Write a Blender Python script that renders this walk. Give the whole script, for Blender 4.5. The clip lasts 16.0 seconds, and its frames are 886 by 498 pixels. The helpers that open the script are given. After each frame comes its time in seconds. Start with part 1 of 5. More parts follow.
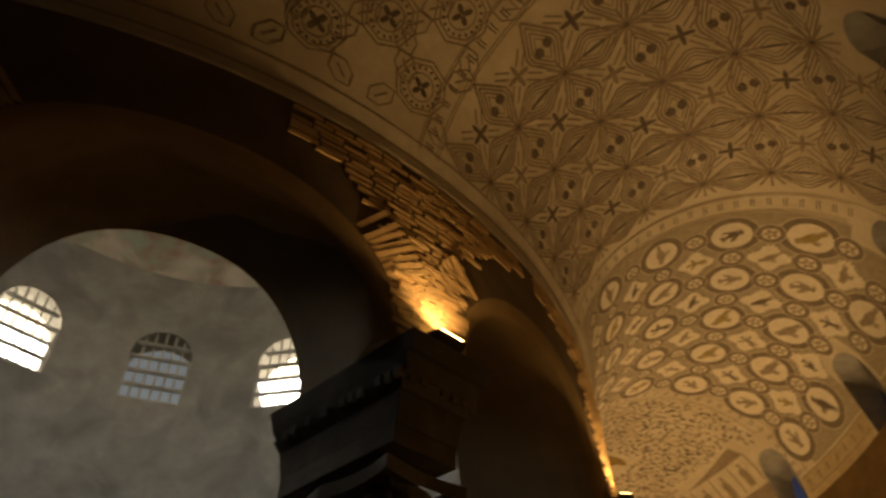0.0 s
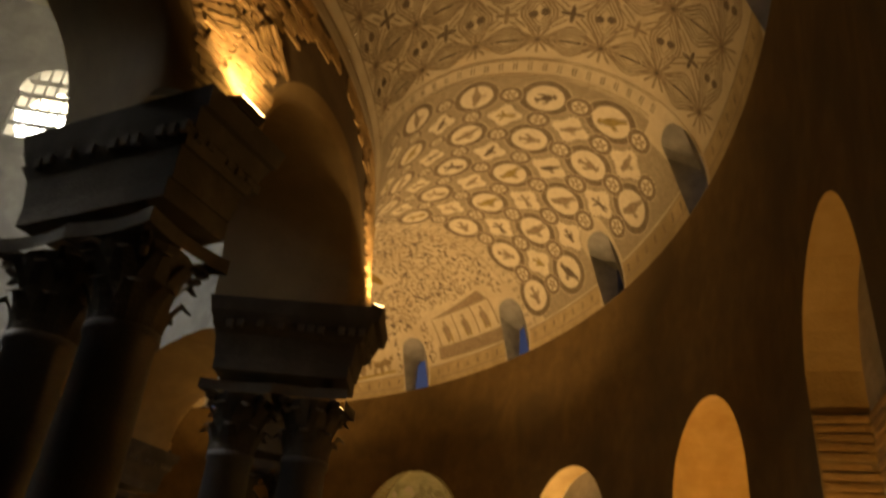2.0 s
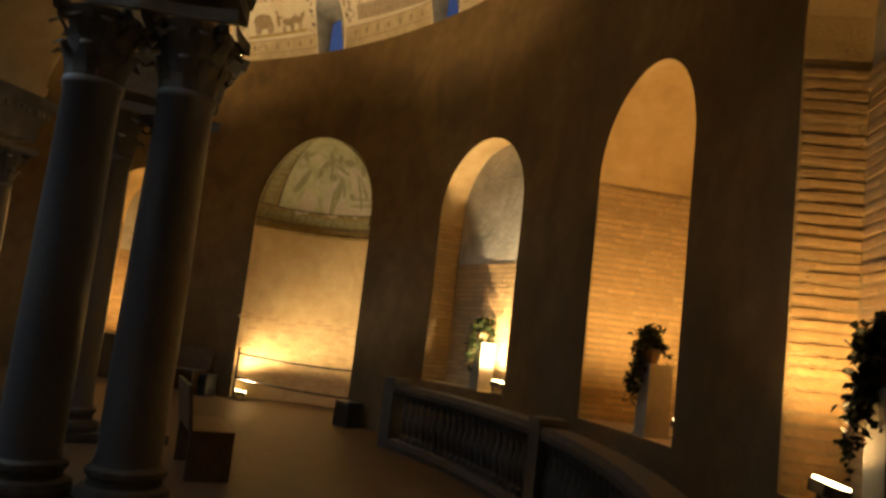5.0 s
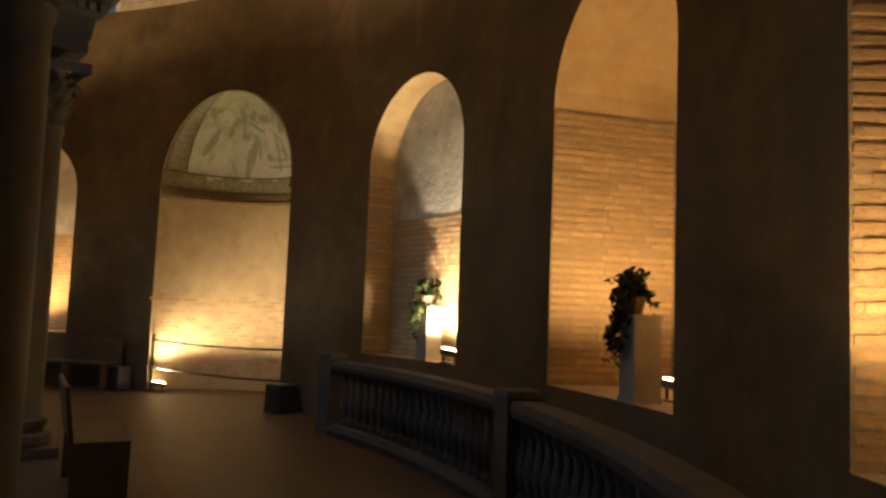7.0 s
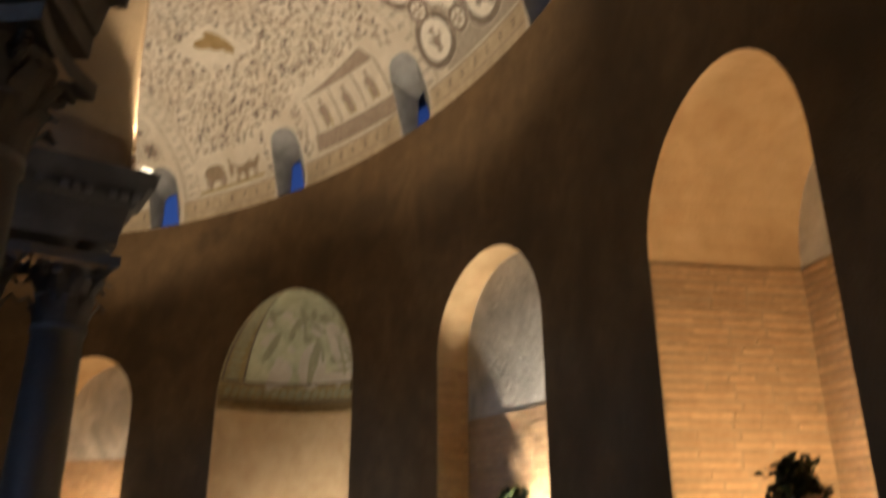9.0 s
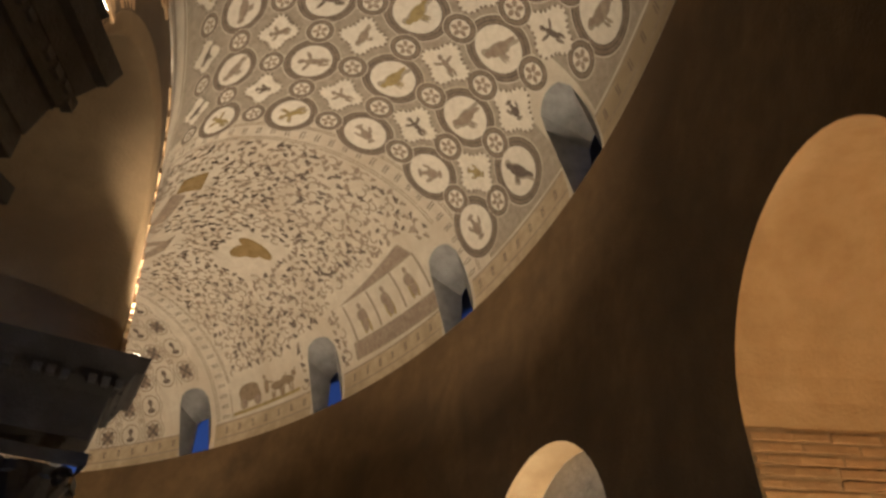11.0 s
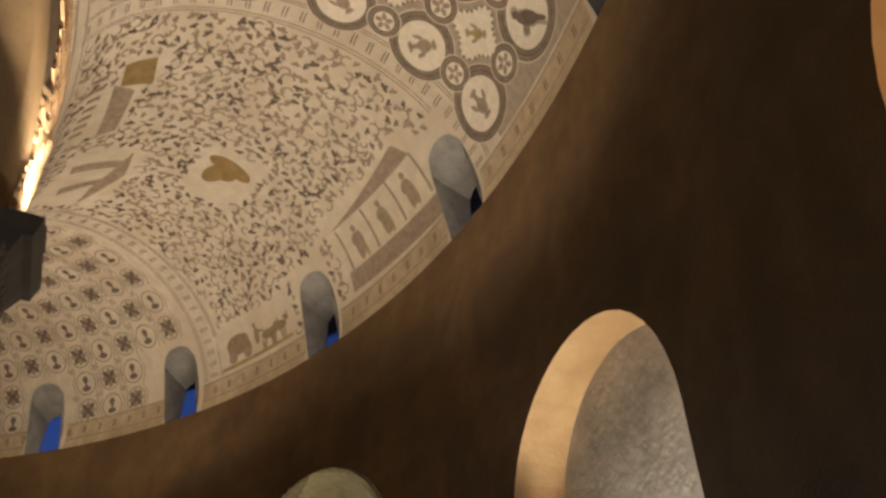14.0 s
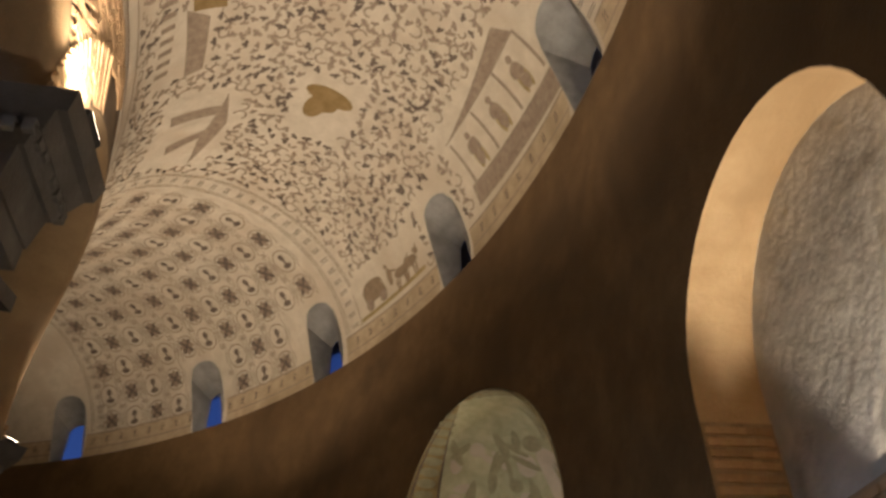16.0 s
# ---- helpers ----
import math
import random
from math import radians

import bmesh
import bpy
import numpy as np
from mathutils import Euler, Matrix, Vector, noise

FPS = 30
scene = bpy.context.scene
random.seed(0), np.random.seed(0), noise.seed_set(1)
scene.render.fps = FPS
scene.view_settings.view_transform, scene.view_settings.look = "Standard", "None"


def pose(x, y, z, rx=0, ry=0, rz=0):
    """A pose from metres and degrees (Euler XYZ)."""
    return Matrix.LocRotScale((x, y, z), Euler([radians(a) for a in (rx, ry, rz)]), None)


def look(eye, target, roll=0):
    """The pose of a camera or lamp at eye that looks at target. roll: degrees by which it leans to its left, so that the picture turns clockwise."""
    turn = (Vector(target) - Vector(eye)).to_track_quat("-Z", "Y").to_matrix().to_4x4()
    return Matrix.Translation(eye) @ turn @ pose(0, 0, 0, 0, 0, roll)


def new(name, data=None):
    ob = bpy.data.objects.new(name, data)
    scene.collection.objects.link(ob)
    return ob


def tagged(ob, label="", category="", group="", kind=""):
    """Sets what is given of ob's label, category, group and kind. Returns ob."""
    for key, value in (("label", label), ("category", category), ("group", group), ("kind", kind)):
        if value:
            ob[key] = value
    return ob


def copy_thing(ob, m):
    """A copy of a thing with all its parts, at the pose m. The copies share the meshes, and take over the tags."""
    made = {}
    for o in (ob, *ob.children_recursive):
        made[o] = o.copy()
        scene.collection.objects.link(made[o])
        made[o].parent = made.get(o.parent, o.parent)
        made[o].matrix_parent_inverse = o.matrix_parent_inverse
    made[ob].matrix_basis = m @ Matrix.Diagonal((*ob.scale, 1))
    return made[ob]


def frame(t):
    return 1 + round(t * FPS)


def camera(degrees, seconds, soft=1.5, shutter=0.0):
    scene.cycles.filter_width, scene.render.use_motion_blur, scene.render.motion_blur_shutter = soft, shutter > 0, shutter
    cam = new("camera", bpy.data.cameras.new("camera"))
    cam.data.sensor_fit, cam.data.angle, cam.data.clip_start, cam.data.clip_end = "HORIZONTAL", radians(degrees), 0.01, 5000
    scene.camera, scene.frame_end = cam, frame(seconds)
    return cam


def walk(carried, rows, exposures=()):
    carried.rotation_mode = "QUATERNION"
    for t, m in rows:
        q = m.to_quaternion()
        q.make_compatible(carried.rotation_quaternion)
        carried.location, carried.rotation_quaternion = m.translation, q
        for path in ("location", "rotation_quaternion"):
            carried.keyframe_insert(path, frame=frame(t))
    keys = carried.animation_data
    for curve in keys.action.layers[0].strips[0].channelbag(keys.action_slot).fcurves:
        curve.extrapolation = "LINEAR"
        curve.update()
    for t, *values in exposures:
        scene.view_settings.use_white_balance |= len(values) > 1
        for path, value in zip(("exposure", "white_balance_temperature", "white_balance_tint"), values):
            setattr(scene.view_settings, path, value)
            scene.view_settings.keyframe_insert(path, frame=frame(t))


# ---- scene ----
PATH = [
    (0.0, pose(0.542, -11.413, 1.529, 131.85, -1.07, -25.28)),
    (0.5, pose(0.508, -11.360, 1.547, 130.98, -2.05, -32.33)),
    (1.0, pose(0.493, -11.309, 1.540, 128.08, -3.49, -38.90)),
    (1.5, pose(0.529, -11.267, 1.527, 123.85, -4.70, -44.21)),
    (2.0, pose(0.611, -11.198, 1.521, 119.25, -4.90, -46.98)),
    (2.5, pose(0.754, -11.106, 1.517, 115.19, -6.46, -48.21)),
    (3.0, pose(0.878, -10.977, 1.498, 111.25, -7.36, -49.72)),
    (3.5, pose(0.993, -10.774, 1.522, 107.47, -6.09, -52.94)),
    (4.0, pose(1.106, -10.631, 1.508, 102.96, -6.07, -54.82)),
    (4.5, pose(1.329, -10.494, 1.503, 98.89, -6.24, -56.08)),
    (5.0, pose(1.541, -10.362, 1.512, 96.97, -6.64, -54.05)),
    (5.2, pose(1.650, -10.288, 1.508, 95.79, -6.68, -54.28)),
    (7.3, pose(2.756, -9.469, 1.486, 94.89, -2.09, -58.76)),
    (7.5, pose(2.858, -9.399, 1.489, 94.41, -1.10, -57.34)),
    (8.0, pose(3.109, -9.254, 1.503, 95.97, -0.86, -53.75)),
    (8.5, pose(3.346, -9.121, 1.510, 99.80, -1.14, -49.03)),
    (9.0, pose(3.730, -8.919, 1.504, 110.27, 0.15, -52.06)),
    (9.5, pose(4.094, -8.916, 1.481, 122.02, 0.16, -50.55)),
    (9.7, pose(4.226, -8.871, 1.476, 124.91, -1.02, -49.08)),
    (11.8, pose(5.345, -7.968, 1.504, 130.79, -0.68, -45.66)),
    (12.0, pose(5.465, -7.893, 1.501, 131.71, -0.69, -45.24)),
    (12.5, pose(5.784, -7.698, 1.498, 130.87, 0.48, -43.59)),
    (13.0, pose(6.074, -7.501, 1.512, 130.68, 0.23, -40.90)),
    (13.5, pose(6.308, -7.242, 1.524, 129.97, 1.06, -42.92)),
    (14.0, pose(6.547, -7.032, 1.523, 129.22, 0.69, -43.34)),
    (14.5, pose(6.848, -6.874, 1.519, 130.16, -1.22, -38.57)),
    (15.0, pose(7.115, -6.645, 1.509, 128.52, -0.71, -34.54)),
    (15.5, pose(7.275, -6.357, 1.451, 128.53, 0.34, -33.27)),
    (16.0, pose(7.572, -6.129, 1.454, 128.12, 0.51, -28.85)),
]
cam = camera(60.26, 16.0, soft=2.8, shutter=0.5)
walk(cam, PATH, [
    (0.0, -0.95, 19000, 18), (1.5, -0.65, 18000, 16), (2.5, -0.1, 22000, 14), (3.5, 0.2, 27000, 4), (4.5, 0.2, 22000, 4), (5.2, 0.05, 7600, 4),
    (7.5, 0.05, 7200, 4), (9.0, 0.05, 6000, 8), (12.0, -0.3, 6200, 10), (16.0, -0.1, 6000, 11)])

# ---- world and daylight: dusk-blue sky behind the drum windows ----
world = bpy.data.worlds.new("sky")
scene.world = world
world.use_nodes = True
wn = world.node_tree.nodes
wn.clear()
sky = wn.new("ShaderNodeTexSky")
sky.sky_type = "NISHITA"
sky.sun_disc = False
sky.sun_elevation, sky.sun_rotation = radians(24), radians(200)
bg = wn.new("ShaderNodeBackground")
bg.inputs["Strength"].default_value = 0.15
wo = wn.new("ShaderNodeOutputWorld")
world.node_tree.links.new(sky.outputs[0], bg.inputs[0])
world.node_tree.links.new(bg.outputs[0], wo.inputs[0])
sun = new("sun", bpy.data.lights.new("sun", "SUN"))
sun.data.energy, sun.data.angle = 0.6, radians(12)
sun.data.color = (1.0, 0.95, 0.88)
sun.matrix_world = look((0, 0, 30), (5, 14, 20))

WARM = (1.0, 0.64, 0.32)
SOFTWARM = (1.0, 0.80, 0.56)
LEDGE = (1.0, 0.76, 0.50)


def spot(name, eye, target, watts, cone=100, colour=WARM, size=0.05, blend=0.8):
    ob = new(name, bpy.data.lights.new(name, "SPOT"))
    ob.data.energy, ob.data.color = watts, colour
    ob.data.spot_size, ob.data.spot_blend, ob.data.shadow_soft_size = radians(cone), blend, size
    ob.matrix_world = look(eye, target)
    return ob


# ---- plan: metres, the rotunda's centre at the origin, angles in degrees ----
R = 11.25            # ambulatory wall
RI, RO = 5.95, 7.322  # arcade wall, nave side and ambulatory side
RF = 7.54            # aisle face of the arcade wall where it bulges over the arches
RC, VA, VB, ZS = 9.286, 1.964, 1.734, 6.74   # vault: middle radius, half width, rise, springing
ARCH_Z, ARCH_RISE = 4.62, 1.25
ZD = 14.4            # foot of the dome
# niche: middle, half width, springing, sill, depth, brick line
NICHES = {
    "apse": (-0.38, 7.77, 3.48, 0.0, 1.5, 0),
    "n2": (-22.8, 5.30, 3.43, 0.93, 0.37, 2.72),
    "n3": (-42.3, 5.02, 3.42, 0.90, 1.22, 3.40),
    "n4": (-61.1, 4.80, 3.56, 0.90, 0.35, 3.40),
    "entrance": (-90.0, 8.0, 3.48, 0.0, 2.6, 0),
    "m2": (21.9, 5.15, 3.41, 0.90, 0.8, 2.72),
    "m3": (42.25, 5.0, 3.42, 0.9, 1.22, 3.4),
    "m4": (61.0, 4.8, 3.5, 0.9, 0.42, 3.4),
    "chancel": (90.0, 8.0, 3.48, 0.0, 1.5, 0),
    "apse_far": (179.62, 7.77, 3.48, 0.0, 1.5, 0),
    "o1": (157, 5.0, 3.5, 0.9, 0.42, 2.8),
    "o2": (137, 5.0, 3.5, 0.9, 1.2, 2.8),
    "o3": (-157, 5.0, 3.5, 0.9, 0.42, 2.8),
    "o4": (-137, 5.0, 3.5, 0.9, 1.2, 2.8),
}
SLOTS = [-165, -150, -135, -120, -105, -90, -75, -60, -44.4, -30.1, -15.0, 0.45, 15.7, 29.6, 44.8, 60, 75, 90, 105, 120, 135, 150, 165]
PIERS = [-161, -135, -98.0, -71.2, -46.8, -19, 19, 45, 71, 109, 135, 161]
PIER_HALF = 2.7
# foot of an arch, where it is not PIER_HALF off its pier
FEET = {(-98.0, -71.2): (-97.2, -74.9), (-71.2, -46.8): (-67.9, -49.9), (-46.8, -19): (-42.5, -21.0)}
RISE = {(-98.0, -71.2): 1.08, (-71.2, -46.8): 1.16, (-46.8, -19): 1.38}   # rise of an arch, where it is not the usual one


def arch_feet(p1, p2):
    return FEET.get((p1, p2), (p1 + PIER_HALF, p2 - PIER_HALF))



def C(a, r, z):
    return (r * math.cos(radians(a)), r * math.sin(radians(a)), z)


def V(a, p, lift=0.0):
    """A point of the vault: angle round the rotunda, angle across the vault from the outer springing."""
    c, s = math.cos(radians(p)), math.sin(radians(p))
    return C(a, RC + (VA - lift) * c, ZS + (VB - lift) * s)


# ---- materials ----
def material(name, colour, colour2, scale=6.0, rough=0.85, bump=0.3, fine=60.0, metal=0.0, stain=None, stain_scale=0.8, rand=0.0, wave=None):
    m = bpy.data.materials.new(name)
    m.use_nodes = True
    n, l = m.node_tree.nodes, m.node_tree.links
    b = n["Principled BSDF"]
    tc = n.new("ShaderNodeTexCoord")
    big = n.new("ShaderNodeTexNoise")
    big.inputs["Scale"].default_value, big.inputs["Detail"].default_value, big.inputs["Roughness"].default_value = scale, 8, 0.65
    l.new(tc.outputs["Object"], big.inputs["Vector"])
    ramp = n.new("ShaderNodeValToRGB")
    ramp.color_ramp.elements[0].position, ramp.color_ramp.elements[1].position = 0.33, 0.67
    ramp.color_ramp.elements[0].color, ramp.color_ramp.elements[1].color = (*colour, 1), (*colour2, 1)
    l.new(big.outputs["Fac"], ramp.inputs["Fac"])
    out = ramp.outputs["Color"]
    if stain:
        st = n.new("ShaderNodeTexNoise")
        st.inputs["Scale"].default_value, st.inputs["Detail"].default_value = stain_scale, 5
        st.inputs["Distortion"].default_value = 0.6
        l.new(tc.outputs["Object"], st.inputs["Vector"])
        sr = n.new("ShaderNodeValToRGB")
        sr.color_ramp.elements[0].position, sr.color_ramp.elements[1].position = 0.48, 0.68
        l.new(st.outputs["Fac"], sr.inputs["Fac"])
        mx = n.new("ShaderNodeMix")
        mx.data_type = "RGBA"
        l.new(sr.outputs["Color"], mx.inputs["Factor"])
        l.new(out, mx.inputs["A"])
        mx.inputs["B"].default_value = (*stain, 1)
        out = mx.outputs["Result"]
    if rand:
        oi = n.new("ShaderNodeObjectInfo")
        ge = n.new("ShaderNodeNewGeometry")
        ad = n.new("ShaderNodeMath")
        ad.operation = "ADD"
        l.new(oi.outputs["Random"], ad.inputs[0])
        l.new(ge.outputs["Random Per Island"], ad.inputs[1])
        fr = n.new("ShaderNodeMath")
        fr.operation = "FRACT"
        l.new(ad.outputs[0], fr.inputs[0])
        mp = n.new("ShaderNodeMapRange")
        mp.inputs["To Min"].default_value, mp.inputs["To Max"].default_value = 1 - rand, 1 + rand
        l.new(fr.outputs[0], mp.inputs["Value"])
        hs = n.new("ShaderNodeHueSaturation")
        l.new(mp.outputs[0], hs.inputs["Value"])
        l.new(out, hs.inputs["Color"])
        out = hs.outputs["Color"]
    l.new(out, b.inputs["Base Color"])
    b.inputs["Roughness"].default_value, b.inputs["Metallic"].default_value = rough, metal
    fi = n.new("ShaderNodeTexNoise")
    fi.inputs["Scale"].default_value, fi.inputs["Detail"].default_value = fine, 6
    l.new(tc.outputs["Object"], fi.inputs["Vector"])
    hsum = n.new("ShaderNodeMath")
    hsum.operation = "ADD"
    l.new(fi.outputs["Fac"], hsum.inputs[0])
    l.new(big.outputs["Fac"], hsum.inputs[1])
    bp = n.new("ShaderNodeBump")
    bp.inputs["Strength"].default_value, bp.inputs["Distance"].default_value = bump, 0.02
    l.new(hsum.outputs[0], bp.inputs["Height"])
    l.new(bp.outputs["Normal"], b.inputs["Normal"])
    return m


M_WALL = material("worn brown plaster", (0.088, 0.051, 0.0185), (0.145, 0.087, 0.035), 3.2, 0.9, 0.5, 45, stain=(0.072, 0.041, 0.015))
M_NICHE = material("ochre plaster", (0.46, 0.32, 0.17), (0.58, 0.43, 0.25), 3, 0.9, 0.35, 40, stain=(0.36, 0.24, 0.12))
M_GREY = material("grey lime plaster", (0.42, 0.41, 0.385), (0.64, 0.625, 0.59), 2.2, 0.9, 0.8, 11, stain=(0.36, 0.35, 0.335), stain_scale=1.6)
M_SLOT = material("blue-grey window plaster", (0.20, 0.20, 0.20), (0.31, 0.31, 0.315), 5, 0.9, 0.3, 35, stain=(0.15, 0.15, 0.15))
M_APSE = material("greenish cream tesserae", (0.40, 0.40, 0.25), (0.54, 0.54, 0.37), 9, 0.75, 0.35, 120, stain=(0.33, 0.33, 0.20), stain_scale=2.5)
M_BORDER = material("tan border tesserae", (0.34, 0.27, 0.18), (0.48, 0.39, 0.27), 8, 0.8, 0.4, 110, stain=(0.28, 0.22, 0.14))
M_BRICK = material("narrow roman brick", (0.40, 0.26, 0.14), (0.54, 0.38, 0.22), 9, 0.9, 0.6, 80, rand=0.15)
M_MORTAR = material("lime mortar", (0.29, 0.21, 0.125), (0.41, 0.31, 0.195), 9, 0.95, 0.6, 70)
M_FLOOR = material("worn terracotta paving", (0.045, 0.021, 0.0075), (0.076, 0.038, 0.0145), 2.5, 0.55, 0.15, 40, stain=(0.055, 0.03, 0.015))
M_GROUND = material("cream marble tesserae ground", (0.46, 0.415, 0.34), (0.58, 0.53, 0.45), 5, 0.75, 0.35, 130, stain=(0.46, 0.40, 0.32), stain_scale=1.2)
M_WHITE = material("white tesserae", (0.56, 0.52, 0.45), (0.68, 0.64, 0.565), 14, 0.7, 0.35, 130)
M_DARK = material("dark brown tesserae", (0.085, 0.065, 0.055), (0.16, 0.125, 0.10), 14, 0.7, 0.35, 130)
M_MID = material("grey-brown tesserae", (0.20, 0.155, 0.12), (0.32, 0.26, 0.20), 14, 0.7, 0.35, 130)
M_OLIVE = material("olive-gold tesserae", (0.22, 0.17, 0.07), (0.36, 0.28, 0.13), 12, 0.7, 0.35, 130)
M_UMBER = material("umber tesserae", (0.17, 0.125, 0.08), (0.27, 0.205, 0.135), 14, 0.7, 0.35, 130)
M_FOLD = material("grey-olive tesserae", (0.24, 0.23, 0.14), (0.36, 0.35, 0.22), 12, 0.7, 0.35, 130)
M_BAND = material("brown-grey band tesserae", (0.15, 0.12, 0.092), (0.235, 0.19, 0.148), 14, 0.7, 0.35, 130)
M_SOFT = material("pale grey tesserae", (0.25, 0.215, 0.17), (0.36, 0.315, 0.255), 14, 0.7, 0.35, 130)
M_BARE = material("bare render where tesserae are lost", (0.19, 0.125, 0.045), (0.28, 0.20, 0.09), 8, 0.9, 0.5, 60)
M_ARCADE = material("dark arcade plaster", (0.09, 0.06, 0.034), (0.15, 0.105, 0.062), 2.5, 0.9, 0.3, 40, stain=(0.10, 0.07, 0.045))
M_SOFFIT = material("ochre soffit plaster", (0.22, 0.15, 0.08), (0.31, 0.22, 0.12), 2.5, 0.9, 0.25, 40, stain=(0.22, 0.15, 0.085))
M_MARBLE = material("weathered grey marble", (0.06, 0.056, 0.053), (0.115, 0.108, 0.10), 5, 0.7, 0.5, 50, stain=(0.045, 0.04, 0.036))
M_GRANITE = material("grey granite", (0.06, 0.06, 0.068), (0.12, 0.12, 0.13), 90, 0.5, 0.06, 160)
M_DRUM = material("grey nave plaster", (0.26, 0.26, 0.255), (0.37, 0.37, 0.36), 1.6, 0.9, 0.2, 30, stain=(0.21, 0.21, 0.21))
M_LATTICE = material("pale stone lattice", (0.34, 0.34, 0.33), (0.46, 0.46, 0.44), 6, 0.9, 0.2, 30)
M_FRESCO = material("faded dome fresco", (0.40, 0.22, 0.18), (0.32, 0.42, 0.36), 2.2, 0.8, 0.1, 30, stain=(0.6, 0.55, 0.5))
M_STONE = material("pale plinth paint", (0.19, 0.17, 0.14), (0.25, 0.225, 0.19), 6, 0.6, 0.08, 60)
M_IRON = material("black iron", (0.018, 0.016, 0.015), (0.045, 0.04, 0.036), 20, 0.5, 0.2, 80, metal=0.6)
M_LEAF = material("dark ivy leaf", (0.008, 0.013, 0.005), (0.02, 0.03, 0.011), 16, 0.5, 0.2, 40, rand=0.4)
M_LEAF.node_tree.nodes["Principled BSDF"].inputs["Specular IOR Level"].default_value = 0.1
M_WOOD = material("dark walnut", (0.05, 0.03, 0.018), (0.11, 0.065, 0.035), 8, 0.45, 0.2, 60)
M_BLACK = material("black plastic", (0.012, 0.012, 0.013), (0.03, 0.03, 0.032), 30, 0.4, 0.1, 90)


def glowing(name, colour, strength):
    m = bpy.data.materials.new(name)
    m.use_nodes = True
    b = m.node_tree.nodes["Principled BSDF"]
    b.inputs["Base Color"].default_value = (*colour, 1)
    b.inputs["Emission Color"].default_value = (*colour, 1)
    b.inputs["Emission Strength"].default_value = strength
    return m


M_LAMP = glowing("lit lamp glass", (1.0, 0.82, 0.52), 22)


def glass(name, colour, rough):
    m = bpy.data.materials.new(name)
    m.use_nodes = True
    b = m.node_tree.nodes["Principled BSDF"]
    b.inputs["Base Color"].default_value = (*colour, 1)
    b.inputs["Roughness"].default_value = rough
    b.inputs["Transmission Weight"].default_value = 1.0
    b.inputs["IOR"].default_value = 1.05
    return m


M_PANE = glass("milky window pane", (0.90, 0.95, 1.0), 0.1)
M_BLUEPANE = glass("deep blue pane", (0.009, 0.016, 0.08), 0.3)


# ---- mesh helpers ----
def obj(name, verts, faces, mat, parent=None, label="", smooth=False):
    me = bpy.data.meshes.new(name)
    me.from_pydata([tuple(v) for v in verts], [], [tuple(f) for f in faces])
    me.update()
    me.materials.append(mat)
    if smooth:
        me.polygons.foreach_set("use_smooth", [True] * len(me.polygons))
    ob = new(name, me)
    if parent:
        ob.parent = parent
    if label:
        ob["label"] = label
    return ob


def structure(ob, label, category):
    return tagged(ob, label, category, kind="structure")


class Mesh:
    """Collects vertices and faces."""

    def __init__(self):
        self.v, self.f = [], []

    def poly(self, pts):
        n = len(self.v)
        self.v += [tuple(p) for p in pts]
        self.f.append(tuple(range(n, n + len(pts))))

    def grid(self, rows):
        """Rows of points of equal length, joined into quads."""
        n, w = len(self.v), len(rows[0])
        for r in rows:
            self.v += [tuple(p) for p in r]
        for i in range(len(rows) - 1):
            for j in range(w - 1):
                self.f.append((n + i * w + j, n + i * w + j + 1, n + (i + 1) * w + j + 1, n + (i + 1) * w + j))

    def box(self, m, sx, sy, sz, taper=1.0):
        """A box on its base, in the frame m."""
        n = len(self.v)
        for z, k in ((0, 1.0), (sz, taper)):
            for x, y in ((-1, -1), (1, -1), (1, 1), (-1, 1)):
                self.v.append(tuple(m @ Vector((x * sx / 2 * k, y * sy / 2 * k, z))))
        self.f += [(n + 3, n + 2, n + 1, n), (n + 4, n + 5, n + 6, n + 7)]
        self.f += [(n + i, n + (i + 1) % 4, n + 4 + (i + 1) % 4, n + 4 + i) for i in range(4)]

    def lathe(self, m, profile, seg=24):
        n = len(self.v)
        for r, z in profile:
            for k in range(seg):
                a = 2 * math.pi * k / seg
                self.v.append(tuple(m @ Vector((r * math.cos(a), r * math.sin(a), z))))
        for i in range(len(profile) - 1):
            for k in range(seg):
                a, b = n + i * seg + k, n + i * seg + (k + 1) % seg
                self.f.append((a, b, b + seg, a + seg))
        self.f.append(tuple(n + (len(profile) - 1) * seg + k for k in range(seg)))

    def tube(self, pts, rad, seg=8):
        rows = []
        for i, p in enumerate(pts):
            a, b = Vector(pts[max(i - 1, 0)]), Vector(pts[min(i + 1, len(pts) - 1)])
            q = (b - a).to_track_quat("Z", "Y")
            rows.append([Vector(p) + q @ Vector((rad * math.cos(2 * math.pi * k / seg), rad * math.sin(2 * math.pi * k / seg), 0)) for k in range(seg + 1)])
        self.grid(rows)

    def weld(self):
        """Joins the points that lie on one another."""
        seen, index, verts = {}, [], []
        for p in self.v:
            key = (round(p[0], 4), round(p[1], 4), round(p[2], 4))
            if key not in seen:
                seen[key] = len(verts)
                verts.append(p)
            index.append(seen[key])
        faces = []
        for f in self.f:
            g = list(dict.fromkeys(index[i] for i in f))
            if len(g) > 2:
                faces.append(tuple(g))
        self.v, self.f = verts, faces
        return self

    def make(self, name, mat, parent=None, label="", smooth=False):
        return obj(name, self.v, self.f, mat, parent, label, smooth)


def thing(name, label, category, group="", at=None):
    ob = new(name)
    ob.empty_display_size = 0.1
    if at is not None:
        ob.matrix_basis = at
    return tagged(ob, label, category, group)


